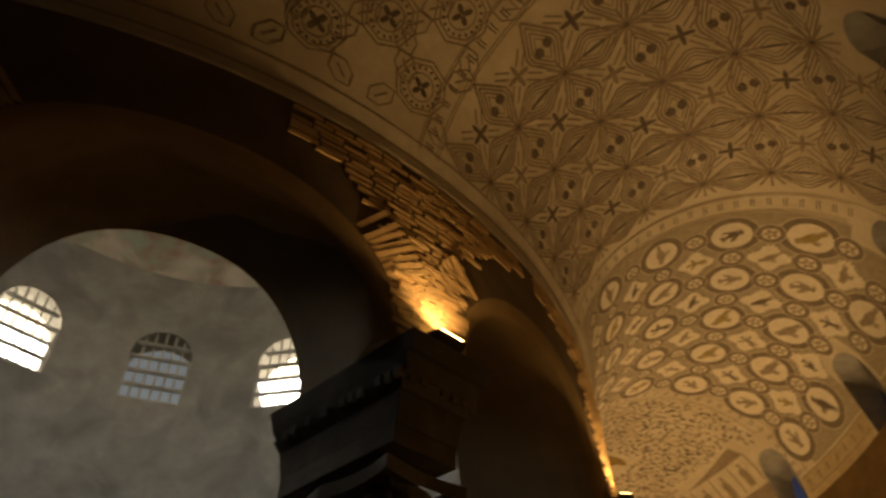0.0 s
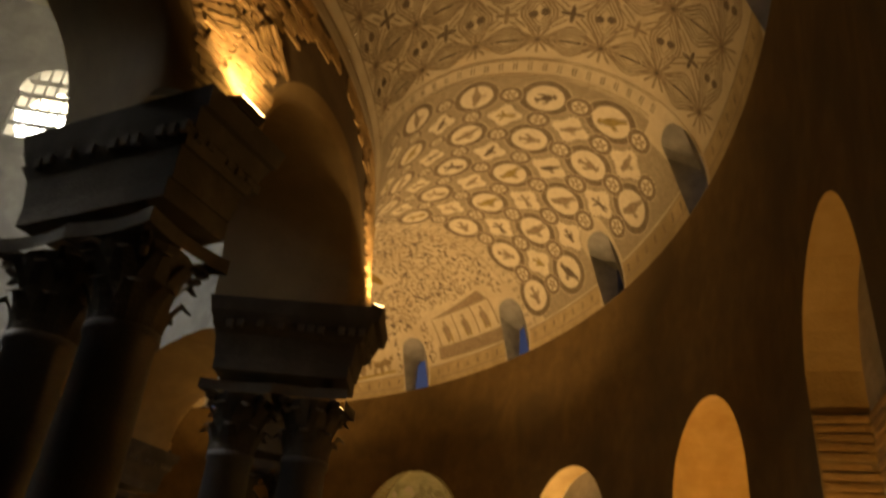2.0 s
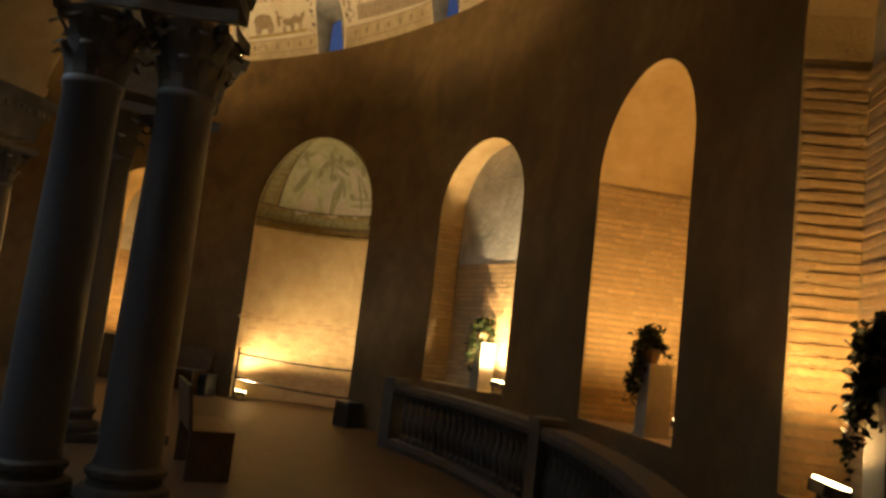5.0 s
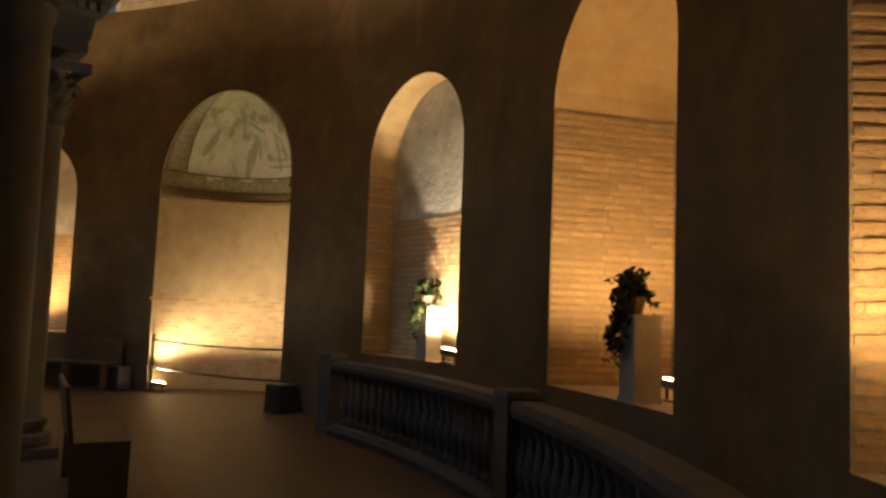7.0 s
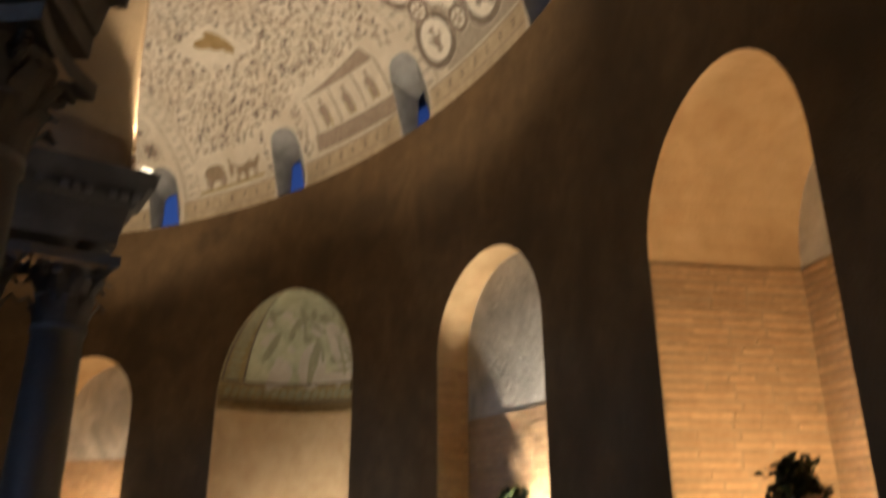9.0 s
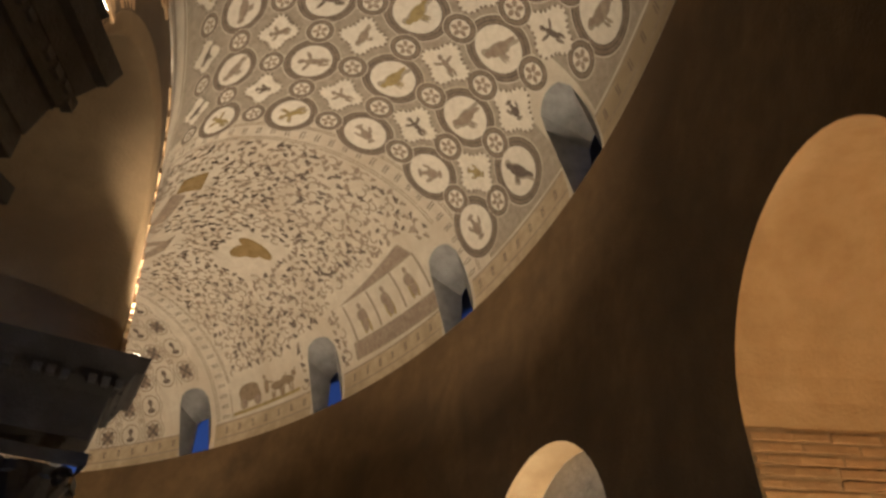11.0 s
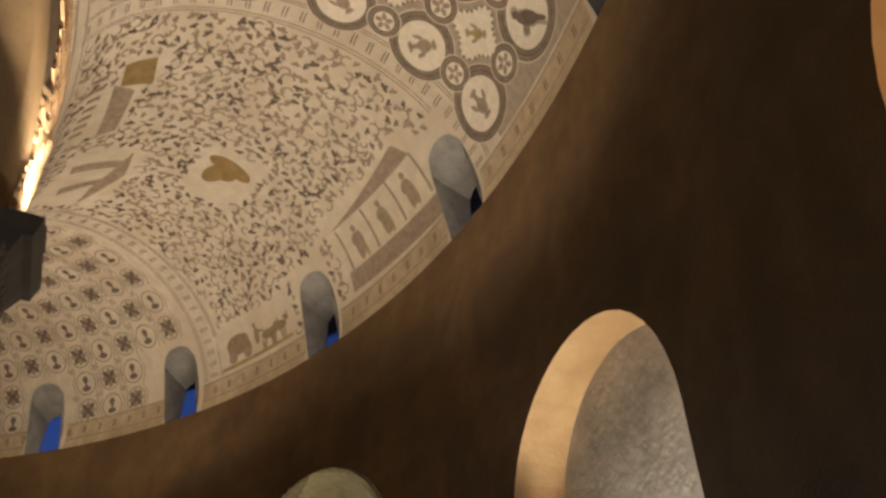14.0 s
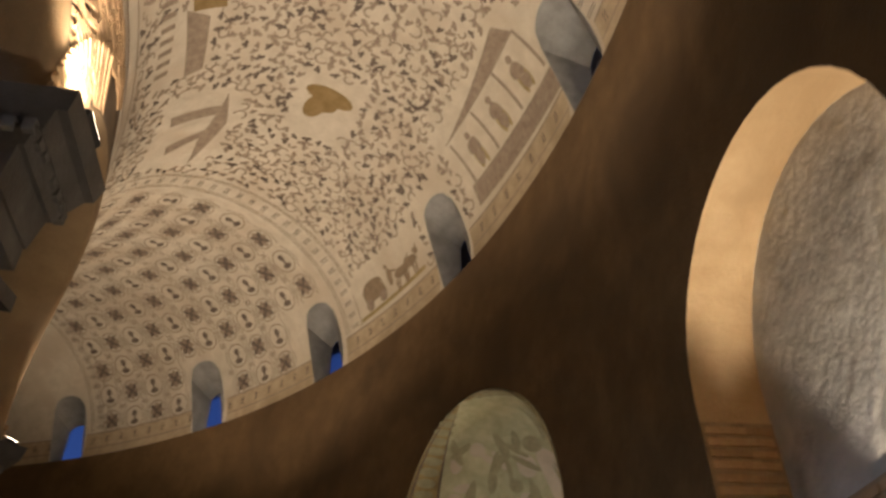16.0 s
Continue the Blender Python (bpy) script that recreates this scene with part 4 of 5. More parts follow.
def roundels(a_first, a_step, n, lo, hi):
    for i in range(-1, n + 1):
        for j in range(-1, 7):
            a, p = a_first + a_step * i, 29.0 + 28.2 * j
            for da, dp, kind in ((0, 0, "big"), (0.5, 0.5, "oct"), (0.5, 0, "small"), (0, 0.5, "small")):
                aa, pp = a + a_step * da, p + 28.2 * dp
                rad = {"big": 0.40, "oct": 0.30, "small": 0.19}[kind]
                r = (RC + VA * math.cos(radians(pp)))
                k = r / 10.6
                da_ = rad * k / (r * MPD)
                if not (lo + da_ * 0.6 < aa < hi - da_ * 0.6 and BASE_P + rad * 18 < pp < TOP_P - rad * 18) or not clear(aa, pp, da_ * 0.75):
                    continue
                if kind == "big":
                    ring(L["light_band"][0], aa, pp, 0.375 * k, 0.402 * k, 0.0085, 28)
                    ring(L["band"][0], aa, pp, 0.275 * k, 0.385 * k, 0.009, 28)
                    ring(L["dark_band"][0], aa, pp, 0.366 * k, 0.384 * k, 0.010, 28)
                    ring(L["dark_band"][0], aa, pp, 0.318 * k, 0.338 * k, 0.010, 28)
                    ring(L["dark_band"][0], aa, pp, 0.278 * k, 0.296 * k, 0.010, 28)
                    blob(L["white_field"][0], aa, pp, 0.280 * k, 0.280 * k, 0.012, n=28)
                    motif(aa, pp, 0.27 * k)
                elif kind == "small":
                    ring(L["light_band"][0], aa, pp, 0.180 * k, 0.200 * k, 0.0105, 20)
                    ring(L["band"][0], aa, pp, 0.115 * k, 0.185 * k, 0.011, 20)
                    ring(L["dark_band"][0], aa, pp, 0.170 * k, 0.184 * k, 0.012, 20)
                    ring(L["dark_band"][0], aa, pp, 0.116 * k, 0.132 * k, 0.012, 20)
                    blob(L["white_field"][0], aa, pp, 0.118 * k, 0.118 * k, 0.013, n=18)
                    for q in range(5):
                        t = q * 1.2566 + 0.3
                        blob(L["motif"][0], aa, pp, 0.046 * k, 0.029 * k, 0.015, 0.062 * k * math.cos(t), 0.062 * k * math.sin(t), math.degrees(t), n=7, rings=(0.05, 1))
                else:
                    ring(L["white_field"][0], aa, pp, 0.02, 0.262 * k, 0.010, 36, 4, 0.16)
                    for q in range(26):
                        t = 2 * math.pi * q / 26
                        f = 0.255 * k * (1 + 0.16 * math.cos(4 * t))
                        blob(L["band"][0], aa, pp, 0.022, 0.019, 0.014, f * math.cos(t), f * math.sin(t), math.degrees(t), n=6, rings=(0.05, 1))
                    motif(aa, pp, 0.20 * k)


for seg in range(int((45.4 - 17.2 - 2.6) / 0.8)):
    s0 = -44.2 + seg * 0.8
    p0 = BASE_P + 1 if clear(s0 + 0.4, 14, 0.5) else SLOT_TOP + 7
    L["ground"][0].grid([[V(s0, lerp(p0, TOP_P - 1, k / 44), 0.005) for k in range(45)], [V(s0 + 0.8, lerp(p0, TOP_P - 1, k / 44), 0.005) for k in range(45)]])
roundels(-19.4 - 5.62 * 4, 5.62, 5, -44.6, -17.6)
finish(L, md)

# vine panel
vn = panel("mosaic_vine", "cream vault mosaic of scattered vine leaves and tendrils")
L = {"leaf": (Mesh(), M_MID, ""), "leaf_dark": (Mesh(), M_DARK, ""), "tendril": (Mesh(), M_MID, ""), "pediment": (Mesh(), M_MID, ""), "white_field": (Mesh(), M_GROUND, ""), "bare_patch": (Mesh(), M_BARE, ""), "ox": (Mesh(), M_UMBER, ""), "fold": (Mesh(), M_OLIVE, "")}
BOXES = [(-14.2, -2.6, 12, 51), (3.0, 12, 12, 37), (-3.6, 2.8, 76, 100), (-12.3, -8, 129, 146), (-9.5, -2.2, 133, 158), (-0.2, 10, 115, 146)]
spots = []
tries = 0
while len(spots) < 1500 and tries < 14000:
    tries += 1
    a, p = rnd.uniform(-15.7, 10.8), rnd.uniform(15, 166)
    if any(x0 < a < x1 and y0 < p < y1 for x0, x1, y0, y1 in BOXES) or not clear(a, p, 0.5):
        continue
    r = RC + VA * math.cos(radians(p))
    x, y = a * r * MPD, p / 31.0
    if any((x - u_) ** 2 + (y - v_) ** 2 < 0.0078 for u_, v_ in spots):
        continue
    spots.append((x, y))
    q = rnd.uniform(0, 360)
    if rnd.random() < 0.24:
        rr = rnd.uniform(0.045, 0.085)
        s0 = radians(q)
        stroke(L["tendril"][0], a, p, [(rr * math.cos(s0 + t) * (1 - 0.06 * t), rr * math.sin(s0 + t) * (1 - 0.06 * t)) for t in [i * 0.5 for i in range(9)]], 0.024, 0.007)
    else:
        lay_ = L["leaf_dark"][0] if rnd.random() < 0.35 else L["leaf"][0]
        s = rnd.uniform(0.9, 1.3)
        for k in (-1, 0, 1):
            t = q + 75 * k
            blob(lay_, a, p, 0.030 * s, 0.020 * s, 0.008, 0.026 * s * math.cos(radians(t)), 0.026 * s * math.sin(radians(t)), t, 7, (0.05, 1))
for k in range(12):
    a, p = rnd.uniform(-14, 9), rnd.uniform(58, 160)
    if any(x0 < a < x1 and y0 < p < y1 for x0, x1, y0, y1 in BOXES):
        continue
    f, g = rnd.uniform(0.2, 0.5), rnd.uniform(0, 6)
    stroke(L["tendril"][0], a, p, [(f * (t - 0.5) * 1.6, 0.14 * math.sin(5 * t + g)) for t in [i / 18 for i in range(19)]], 0.013, 0.007)


def quad(mesh, pts, lift, n=8):
    (a0, p0), (a1, p1), (a2, p2), (a3, p3) = pts
    mesh.grid([[V(lerp(lerp(a0, a1, i / n), lerp(a3, a2, i / n), j / n), lerp(lerp(p0, p1, i / n), lerp(p3, p2, i / n), j / n), lift) for j in range(n + 1)] for i in range(n + 1)])


# little pedimented shelter with plain upright shapes, and the scene beside it
quad(L["pediment"][0], [(-3.2, 15.8), (-13.4, 13.8), (-13.3, 22.5), (-3.3, 24.5)], 0.008)
quad(L["white_field"][0], [(-3.5, 25.2), (-13.1, 23.0), (-12.6, 41), (-4.2, 42.5)], 0.008)
quad(L["pediment"][0], [(-3.4, 43.2), (-12.9, 41.5), (-12.3, 48.5), (-12.1, 49.0)], 0.009)
for f in (0.0, 0.33, 0.67, 1.0):
    aa = lerp(-3.8, -12.9, f)
    quad(L["pediment"][0], [(aa - 0.12, 24.5), (aa + 0.12, 24.5), (aa + 0.10, 42), (aa - 0.10, 42)], 0.010, 4)
for f in (0.17, 0.5, 0.83):
    aa = lerp(-3.8, -12.9, f)
    for x, y, rx, ry, t in ((0, -0.04, 0.085, 0.19, 6), (0.03, 0.05, 0.10, 0.09, -20), (0.0, 0.19, 0.045, 0.05, 0), (-0.06, -0.14, 0.03, 0.12, 8), (0.07, -0.13, 0.03, 0.12, -8)):
        blob(L["leaf"][0] if rx > 0.04 else L["fold"][0], aa, 32.5, rx, ry, 0.011, x, y, t + rnd.uniform(-12, 12), 10, (0.05, 1))
quad(L["white_field"][0], [(3.6, 15), (11.4, 14.2), (11.6, 33), (4.2, 30)], 0.007)
quad(L["fold"][0], [(3.6, 15.5), (11.4, 14.6), (11.4, 16.4), (3.6, 17.3)], 0.009, 6)
for aa, pp in ((4.9, 23.5), (6.0, 22.8)):
    for x, y, rx, ry, t in ((0, 0, 0.17, 0.075, 4), (-0.17, 0.07, 0.06, 0.045, 30), (-0.21, 0.12, 0.015, 0.04, 20), (-0.10, -0.13, 0.020, 0.09, 4), (-0.04, -0.13, 0.020, 0.09, -6), (0.10, -0.13, 0.020, 0.09, 6), (0.15, -0.13, 0.020, 0.09, -4)):
        blob(L["ox"][0], aa, pp, rx, ry, 0.011, x, y, t, 10, (0.05, 1))
for x, y, rx, ry, t in ((0, 0.0, 0.055, 0.13, 6), (0.01, 0.16, 0.035, 0.04, 0), (-0.09, 0.05, 0.08, 0.018, 20)):
    blob(L["ox"][0], 7.3, 24.5, rx, ry, 0.011, x, y, t, 10, (0.05, 1))
quad(L["ox"][0], [(8.0, 20.5), (10.4, 19.8), (10.6, 26.5), (8.2, 25.5)], 0.010, 4)
blob(L["ox"][0], 9.3, 26.5, 0.22, 0.10, 0.0112)
for aa in (8.5, 10.1):
    blob(L["pediment"][0], aa, 19.5, 0.085, 0.085, 0.0115, n=16)
# losses and the little house near the inner side
for x, y, rx, ry, t in ((-0.11, 0.0, 0.125, 0.29, 8), (0.10, 0.10, 0.21, 0.12, 10), (0.02, 0.02, 0.14, 0.16, 0)):
    blob(L["bare_patch"][0], -0.9, 88.0, rx, ry, 0.009, x, y, t)
quad(L["bare_patch"][0], [(-11.7, 133.3), (-8.7, 131.1), (-8.9, 143.1), (-11.3, 144.3)], 0.010, 4)
quad(L["pediment"][0], [(-9.2, 145.8), (-8.1, 136.6), (-2.9, 135.1), (-2.4, 141.9)], 0.008)
quad(L["pediment"][0], [(0.1, 121.7), (3.7, 117.2), (9.6, 122.4), (6.2, 124.5)], 0.008)
for k in range(4):
    f = k / 4
    a0, p0, a1, p1 = lerp(0.4, 8.8, f), lerp(143, 134, f), lerp(0.1, 6.2, f), lerp(121.7, 124.5, f)
    quad(L["pediment"][0] if k % 2 else L["white_field"][0], [(a0, p0), (a1, p1), (a1 + 1.1, p1 + 0.4), (a0 + 1.3, p0 - 1.4)], 0.0085, 6)
for k in range(7):
    f = k / 6
    quad(L["pediment"][0], [(lerp(-10.8, -4.0, f), 150), (lerp(-10.8, -4.0, f) + 0.5, 150), (lerp(-10.8, -4.0, f) + 0.5, 156), (lerp(-10.8, -4.0, f), 156)], 0.008, 2)
finish(L, vn)

# small busts and rosettes in rows
bs = panel("mosaic_medallions", "cream vault mosaic with rows of small dark medallions")
L = {"disc": (Mesh(), M_GROUND, ""), "outline": (Mesh(), M_MID, ""), "motif": (Mesh(), M_DARK, ""), "rosette": (Mesh(), M_MID, "")}
for i in range(11):
    for j in range(11):
        a, p = 15.65 + 2.47 * i, 17.8 + 14.1 * j
        if not clear(a, p, 0.9) or p > TOP_P - 5:
            continue
        r = RC + VA * math.cos(radians(p))
        k = min(r / 10.8, 1)
        ring(L["outline"][0], a, p, 0.176 * k, 0.198 * k, 0.008, 24)
        ring(L["outline"][0], a + 1.235, p + 7.05, 0.02, 0.050 * k, 0.008, 4)
        for sx in (-1, 1):
            stroke(L["outline"][0], a, p, [(sx * (0.21 + 0.035 * math.cos(t)) * k, 0.225 * t / math.pi * k) for t in [-math.pi + i_ * math.pi / 6 for i_ in range(13)]], 0.014, 0.0085)
        if (i + j) % 2:
            blob(L["disc"][0], a, p, 0.172 * k, 0.172 * k, 0.007, n=18)
            s = 0.155 * k
            blob(L["motif"][0], a, p, 0.34 * s, 0.38 * s, 0.010, 0, 0.40 * s, n=9, rings=(0.05, 1))
            blob(L["motif"][0], a, p, 0.15 * s, 0.3 * s, 0.010, 0, 0.0, n=7, rings=(0.05, 1))
            blob(L["motif"][0], a, p, 0.54 * s, 0.30 * s, 0.010, 0, -0.55 * s, n=9, rings=(0.05, 1))
        else:
            blob(L["rosette"][0], a, p, 0.120 * k, 0.120 * k, 0.0075, n=14, rings=(0.05, 1))
            for q in range(8):
                t = q * math.pi / 4
                blob(L["motif"][0] if q % 2 else L["rosette"][0], a, p, 0.062 * k, 0.040 * k, 0.009, 0.098 * k * math.cos(t), 0.098 * k * math.sin(t), math.degrees(t), 8, (0.05, 1))
            blob(L["motif"][0], a, p, 0.050, 0.050, 0.010, n=8, rings=(0.05, 1))
finish(L, bs)

# stars and lozenges
st = panel("mosaic_stars", "cream vault mosaic of rayed stars and striped lozenges")
L = {"line": (Mesh(), M_MID, ""), "dark": (Mesh(), M_DARK, ""), "pale": (Mesh(), M_WHITE, "")}
SA, SP = 5.4, 23.0


def lozenge(a, p, t, length, wide):
    c, s = math.cos(t), math.sin(t)

    def w(x, y):
        return (x * c - y * s, x * s + y * c)
    for k, lw in ((1.0, 0.026), (0.80, 0.022), (0.60, 0.020), (0.40, 0.014)):
        h, b = length * k, wide * k
        pts = [(-h, 0), (-h * 0.12, b), (h * 0.12, b), (h, 0), (h * 0.12, -b), (-h * 0.12, -b), (-h, 0)]
        full = []
        for (x0, y0), (x1, y1) in zip(pts[:-1], pts[1:]):
            full += [w(*q) for q in line(x0, y0, x1, y1, 3)[:-1]]
        stroke(L["line"][0], a, p, full + [w(*pts[-1])], lw, 0.008)


for i in range(-4, 3):
    for j in range(0, 8):
        a, p = -59.2 + SA * i, 1.0 + SP * j
        for di, dj in ((0, 0), (0.5, 0.5), (0.5, 0), (0, 0.5)):
            aa, pp = a + SA * di, p + SP * dj
            if not (-69.4 < aa < -46.6 and 18 < pp < 164) or not clear(aa, pp, 1.2):
                continue
            r = (RC + VA * math.cos(radians(pp))) / 9.4
            if (di, dj) == (0, 0):
                for q in range(12):
                    t = q * math.pi / 6
                    stroke(L["line"][0], aa, pp, line(0.03 * math.cos(t), 0.03 * math.sin(t), 0.23 * r * math.cos(t), 0.25 * r * math.sin(t), 3), 0.030, 0.008)
                blob(L["dark"][0], aa, pp, 0.035, 0.035, 0.010, n=8, rings=(0.05, 1))
            elif (di, dj) == (0.5, 0.5):
                for q in range(4):
                    t = q * math.pi / 2 + 0.1
                    blob(L["dark" if (i + j) % 2 == 0 else "line"][0], aa, pp, 0.085, 0.028, 0.010, 0.06 * math.cos(t), 0.06 * math.sin(t), math.degrees(t), 8, (0.05, 1))
                for q in range(4):
                    t = q * math.pi / 2 + 0.88
                    for d in (-0.035, 0.035):
                        stroke(L["line"][0], aa, pp, line(0.10 * math.cos(t) - d * math.sin(t), 0.10 * math.sin(t) + d * math.cos(t), 0.32 * r * math.cos(t) - d * math.sin(t), 0.32 * r * math.sin(t) + d * math.cos(t), 3), 0.022, 0.008)
            else:
                if dj == 0:
                    lozenge(aa, pp, 0.0, 0.43 * r, 0.20)
                    for d in (-1, 1):
                        blob(L["dark"][0], aa, pp, 0.058, 0.052, 0.011, d * 0.066 * math.cos(1.35), d * 0.066 * math.sin(1.35), n=10, rings=(0.05, 1))
                else:
                    lozenge(aa, pp, math.pi / 2, 0.36, 0.23 * r)
                    blob(L["dark"][0], aa, pp, 0.018, 0.15, 0.011, n=8, rings=(0.05, 1))
finish(L, st)

# octagons with cross flowers
oc = panel("mosaic_octagons", "ochre vault mosaic of octagons, hexagons and cross flowers")
L = {"line": (Mesh(), M_MID, ""), "pale": (Mesh(), M_GROUND, ""), "dark": (Mesh(), M_DARK, "")}
for i in range(-4, 4):
    for j in range(0, 12):
        a, p = -77.95 + 8.7 * (i + 0.5 * ((j + 1) % 2)), 34.6 + 12.93 * (j - 1)
        if not (-98 < a < -73.2 and 20 < p < 162) or not clear(a, p, 1.3):
            continue
        ring(L["line"][0], a, p, 0.285, 0.305, 0.008, 8)
        ring(L["line"][0], a, p, 0.235, 0.252, 0.008, 8)
        ring(L["line"][0], a, p, 0.135, 0.150, 0.008, 20)
        for q in range(18):
            t = q * math.pi / 9
            blob(L["dark"][0], a, p, 0.020, 0.014, 0.009, 0.195 * math.cos(t), 0.195 * math.sin(t), math.degrees(t), 6, (0.05, 1))
        for q in range(4):
            t = q * math.pi / 2 + 0.6
            blob(L["dark"][0], a, p, 0.055, 0.030, 0.010, 0.06 * math.cos(t), 0.06 * math.sin(t), math.degrees(t), 8, (0.05, 1))
        for q in range(4):
            t = q * math.pi / 2 + math.pi / 4
            cx, cy = 0.50 * math.cos(t), 0.46 * math.sin(t)
            pts = [(cx + h * math.cos(t) - b * math.sin(t), cy + h * math.sin(t) + b * math.cos(t)) for h, b in ((-0.17, 0), (-0.08, 0.10), (0.08, 0.10), (0.17, 0), (0.08, -0.10), (-0.08, -0.10), (-0.17, 0))]
            stroke(L["line"][0], a, p, pts, 0.018, 0.008)
            stroke(L["line"][0], a, p, [(cx - 0.08 * math.cos(t), cy - 0.08 * math.sin(t)), (cx, cy), (cx + 0.08 * math.cos(t), cy + 0.08 * math.sin(t))], 0.022, 0.009)
finish(L, oc)

# added pale strip for the lit edge where the vault meets the arcade wall, and the ledge at the outer springing
m = Mesh()
sec = [(RO + 0.005, ZS - 0.03), (RO + 0.025, ZS - 0.025), (RO + 0.03, ZS + 0.01), (RO + 0.01, ZS + 0.04)]
m.grid([[C(a, r, z) for r, z in sec] for a in range(-180, 181, 3)])
structure(m.make("trim_inner", M_GROUND, smooth=True), "added pale strip for the lit edge at the foot of the vault", "trim")


# ---- brickwork ----
def brick_mesh(w, t, h):
    m = Mesh()
    m.box(Matrix.Identity(4), w, t, h, 0.97)
    me = bpy.data.meshes.new("brick")
    me.from_pydata(m.v, [], m.f)
    me.materials.append(M_BRICK)
    return me


rnd = random.Random(3)
BRICKS = [brick_mesh(w, 0.05, h) for w, h in ((0.24, 0.040), (0.28, 0.044), (0.20, 0.038), (0.32, 0.042))]
WIDTH = [0.24, 0.28, 0.20, 0.32]
PITCH = 0.068


def bricks(parent, origin, along, normal, length, z0, z1, limit=300, loose=0.0):
    """Courses of narrow bricks on a flat face: the first ones single parts, the rest joined."""
    rest = Mesh()
    count = 0
    z = z1 - PITCH
    rot = Matrix((along, normal, Vector((0, 0, 1)))).transposed().to_4x4()
    while z > z0:
        x = rnd.uniform(-0.12, 0.0)
        while x < length - 0.05:
            k = rnd.randrange(4)
            w = WIDTH[k]
            c = min(max(x + w / 2, w / 2), length - w / 2)
            at = Matrix.Translation(origin + along * c + normal * rnd.uniform(-0.0145, -0.004) + Vector((0, 0, z + rnd.uniform(-0.004, 0.004)))) @ rot @ Matrix.Rotation(rnd.uniform(-0.012, 0.012), 4, "Y")
            if rnd.random() > loose:
                if count < limit:
                    o = new("brick", BRICKS[k])
                    o.parent = parent
                    o.matrix_basis = at
                    count += 1
                else:
                    rest.box(at, w, 0.05, 0.041, 0.97)
            x += w + 0.016
        z -= PITCH
    if rest.v:
        o = rest.make("brick_courses", M_BRICK, parent)
        o["kind"] = "stuff"


for key in ("n4", "n3", "n2", "m2"):
    mid, half, spring, sill, depth, line_z = NICHES[key]
    u, v = niche_frame(key)
    w = R * math.sin(radians(half))
    z1 = line_z
    fr = math.sqrt(R * R - w * w)
    base = structure(new("niche_brickwork"), "exposed narrow brick courses in the niche", "brickwork")
    bricks(base, u * (R + depth) - v * w, v, -u, 2 * w, sill, z1)
    base2 = structure(new("niche_side_brickwork"), "exposed narrow brick courses on the niche side", "brickwork")
    zj = {"n2": 3.30, "m2": 3.30}.get(key, line_z)
    bricks(base2, u * (fr + 0.012) + v * w, u, -v, R + depth - fr - 0.03, sill, zj)
    m = Mesh()
    m.grid([[u * (R + depth - 0.008) + v * s + Vector((0, 0, z)) for s in (-w, w)] for z in (sill, z1)])
    m.grid([[u * s + v * (w - 0.008) + Vector((0, 0, z)) for s in (fr, R + depth)] for z in (sill, zj)])
    structure(m.make("mortar_bed", M_MORTAR), "rough pale lime mortar between the bricks", "wall")

# apse: worn courses low down
m = Mesh()
z = 0.25
while z < 1.7:
    t = -82.0
    while t < 82:
        wdt = rnd.uniform(7, 12)
        if rnd.random() < 0.70 + 0.25 * math.sin(z * 2.2 + t * 0.04):
            tt = radians(t + wdt / 2)
            at = Matrix.Translation(AU * (AC + (AW + 0.004) * math.cos(tt)) + AV * ((AW + 0.004) * math.sin(tt)) + Vector((0, 0, z))) @ Matrix.Rotation(radians(AP_MID) + tt, 4, "Z")
            m.box(at, 0.016 + 0.008 * rnd.random(), AW * radians(wdt) * 0.93, 0.042, 0.96)
        t += wdt
    z += 0.068
o = m.make("apse_brick_courses", M_BRICK)
tagged(o, "worn brick courses showing through apse plaster", "brickwork", kind="stuff")

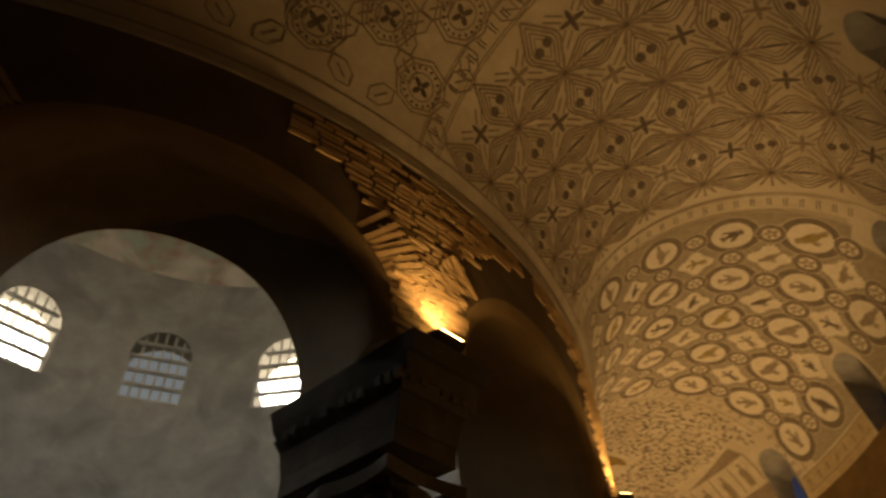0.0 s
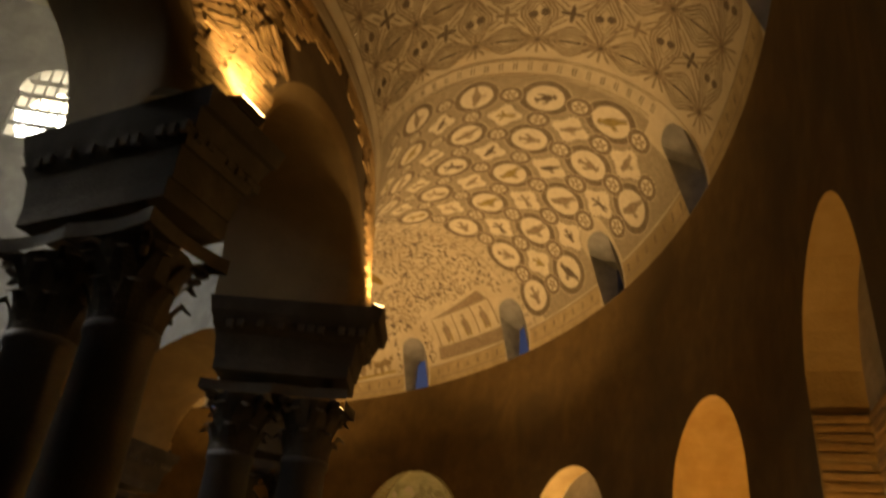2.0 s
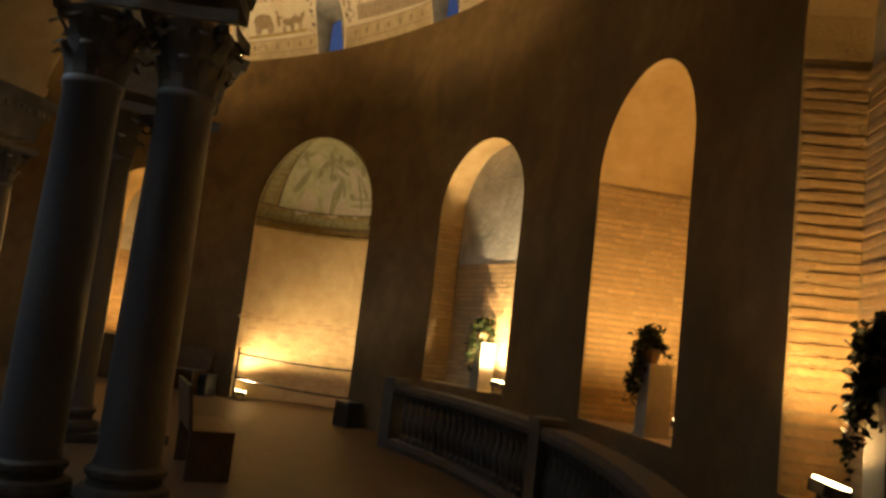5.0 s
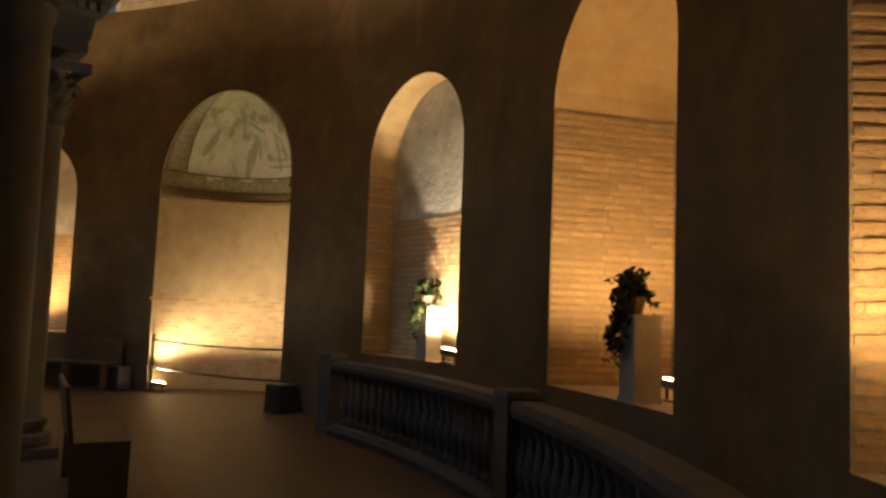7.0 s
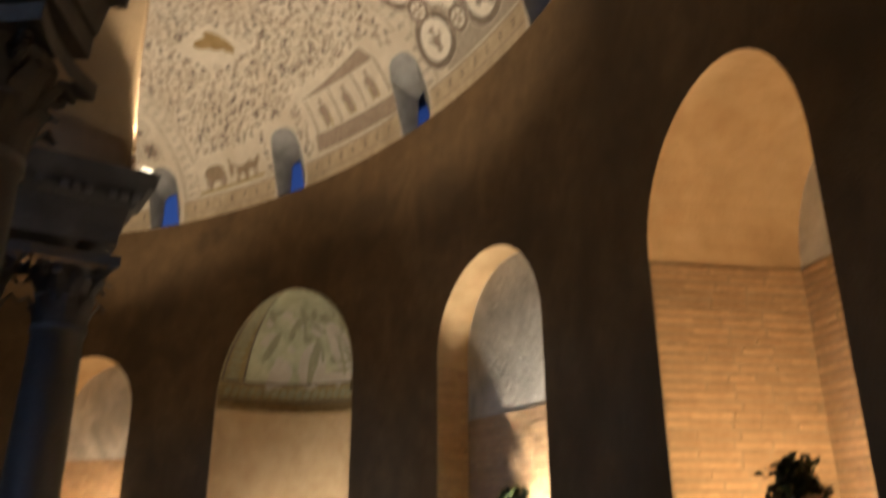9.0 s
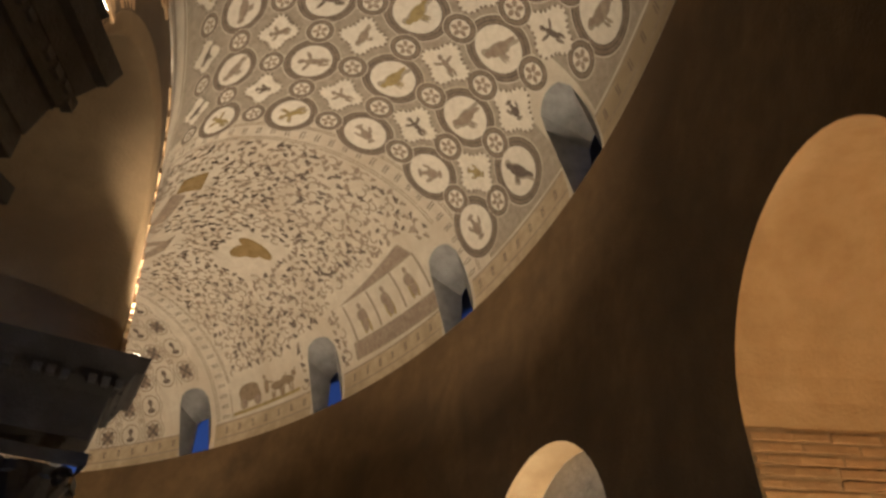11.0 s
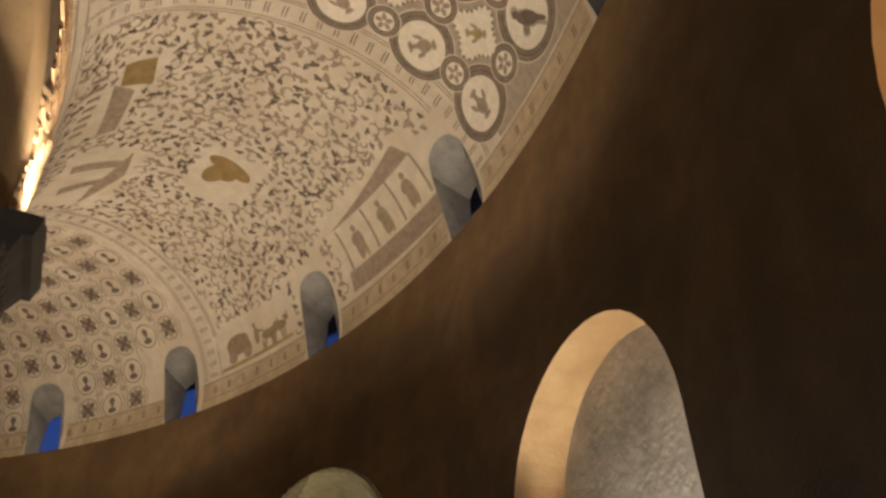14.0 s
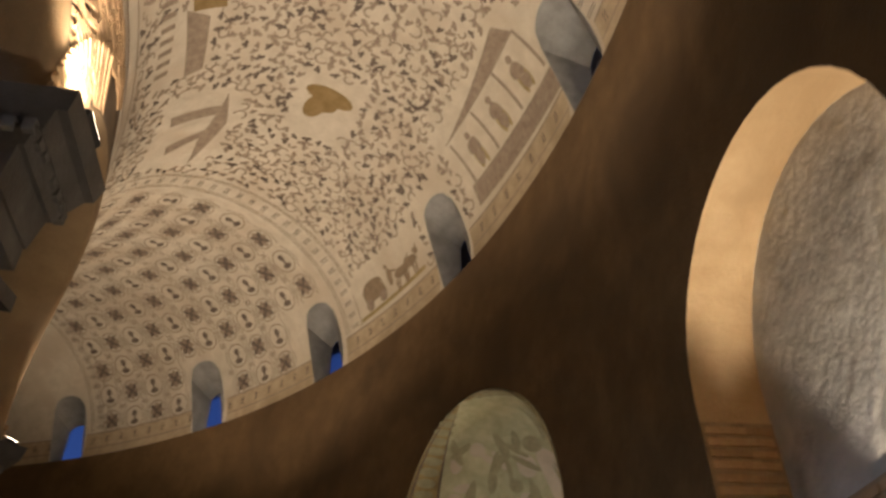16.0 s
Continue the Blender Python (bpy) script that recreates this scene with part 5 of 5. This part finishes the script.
# arcade: arch bricks set on edge, and courses in the spandrels
VB_MESH = brick_mesh(0.050, 0.03, 0.44)
spand = Mesh()
for p1, p2 in zip(PIERS[:-1], PIERS[1:]):
    lo, hi = arch_feet(p1, p2)
    c, half = (lo + hi) / 2, (hi - lo) / 2 + ROLL * DEG_M
    rise = RISE.get((p1, p2), ARCH_RISE)
    if not -87 < c < 5:
        continue
    ring_ob = structure(new("arch_brickwork"), "brick arch of narrow bricks set on edge", "brickwork")
    n = 78 if half > 12 else 56
    for i in range(n):
        k0 = -math.cos(math.pi * (i + 0.5) / n)
        if abs(k0) < 0.70 + 0.12 * rnd.random():
            continue
        k1 = min(k0 + 0.01, 1)
        x0, z0, x1, z1 = half * k0 * MPD * RO, arch_z(k0, ROLL, rise), half * k1 * MPD * RO, arch_z(k1, ROLL, rise)
        d = math.hypot(x1 - x0, z1 - z0) or 1
        nx, nz = -(z1 - z0) / d, (x1 - x0) / d
        a = c + half * k0
        tang = Vector((-math.sin(radians(a)), math.cos(radians(a)), 0))
        out = Vector((math.cos(radians(a)), math.sin(radians(a)), 0))
        up = tang * nx + Vector((0, 0, nz))
        side = up.cross(out)
        o = new("brick", VB_MESH)
        o.parent = ring_ob
        o.matrix_basis = Matrix.Translation(Vector(C(a, face_r(z0 + 0.2) - 0.002 + rnd.uniform(0, 0.012), z0)) + up * 0.01) @ Matrix((side, out, up)).transposed().to_4x4() @ Matrix.Rotation(rnd.uniform(-0.03, 0.03), 4, "Y")
for p in PIERS:
    if not -90 < p < 25:
        continue
    z = ARCH_Z + 0.02
    while z < ZS - 0.10:
        a = p - 11
        while a < p + 11:
            w = rnd.uniform(1.5, 2.4)
            mid_a = a + w / 2
            ok = True
            for q1, q2 in zip(PIERS[:-1], PIERS[1:]):
                lo, hi = arch_feet(q1, q2)
                c, half = (lo + hi) / 2, (hi - lo) / 2 + ROLL * DEG_M
                if q1 <= mid_a <= q2:
                    k = (mid_a - c) / half
                    top = arch_z(max(-1, min(1, k)), ROLL, RISE.get((q1, q2), ARCH_RISE))
                    edge = (half - abs(mid_a - c)) * MPD * RO
                    if abs(k) < 1 and z < top + 0.46 or -0.44 < -edge < 0.0 and z < top + 0.3:
                        ok = False
            far = abs(mid_a - p) / 11
            if ok and rnd.random() > max(0, far - 0.8) * 1.5 + 0.04:
                spand.box(at_angle(mid_a, face_r(z) - 0.004 + rnd.uniform(0, 0.010), z + rnd.uniform(-0.006, 0.006)), 0.03, RO * MPD * w * 0.92, 0.042, 0.97)
            a += w
        z += 0.068
o = spand.make("spandrel_brick_courses", M_BRICK)
tagged(o, "rough brick courses between the arches", "brickwork", kind="stuff")
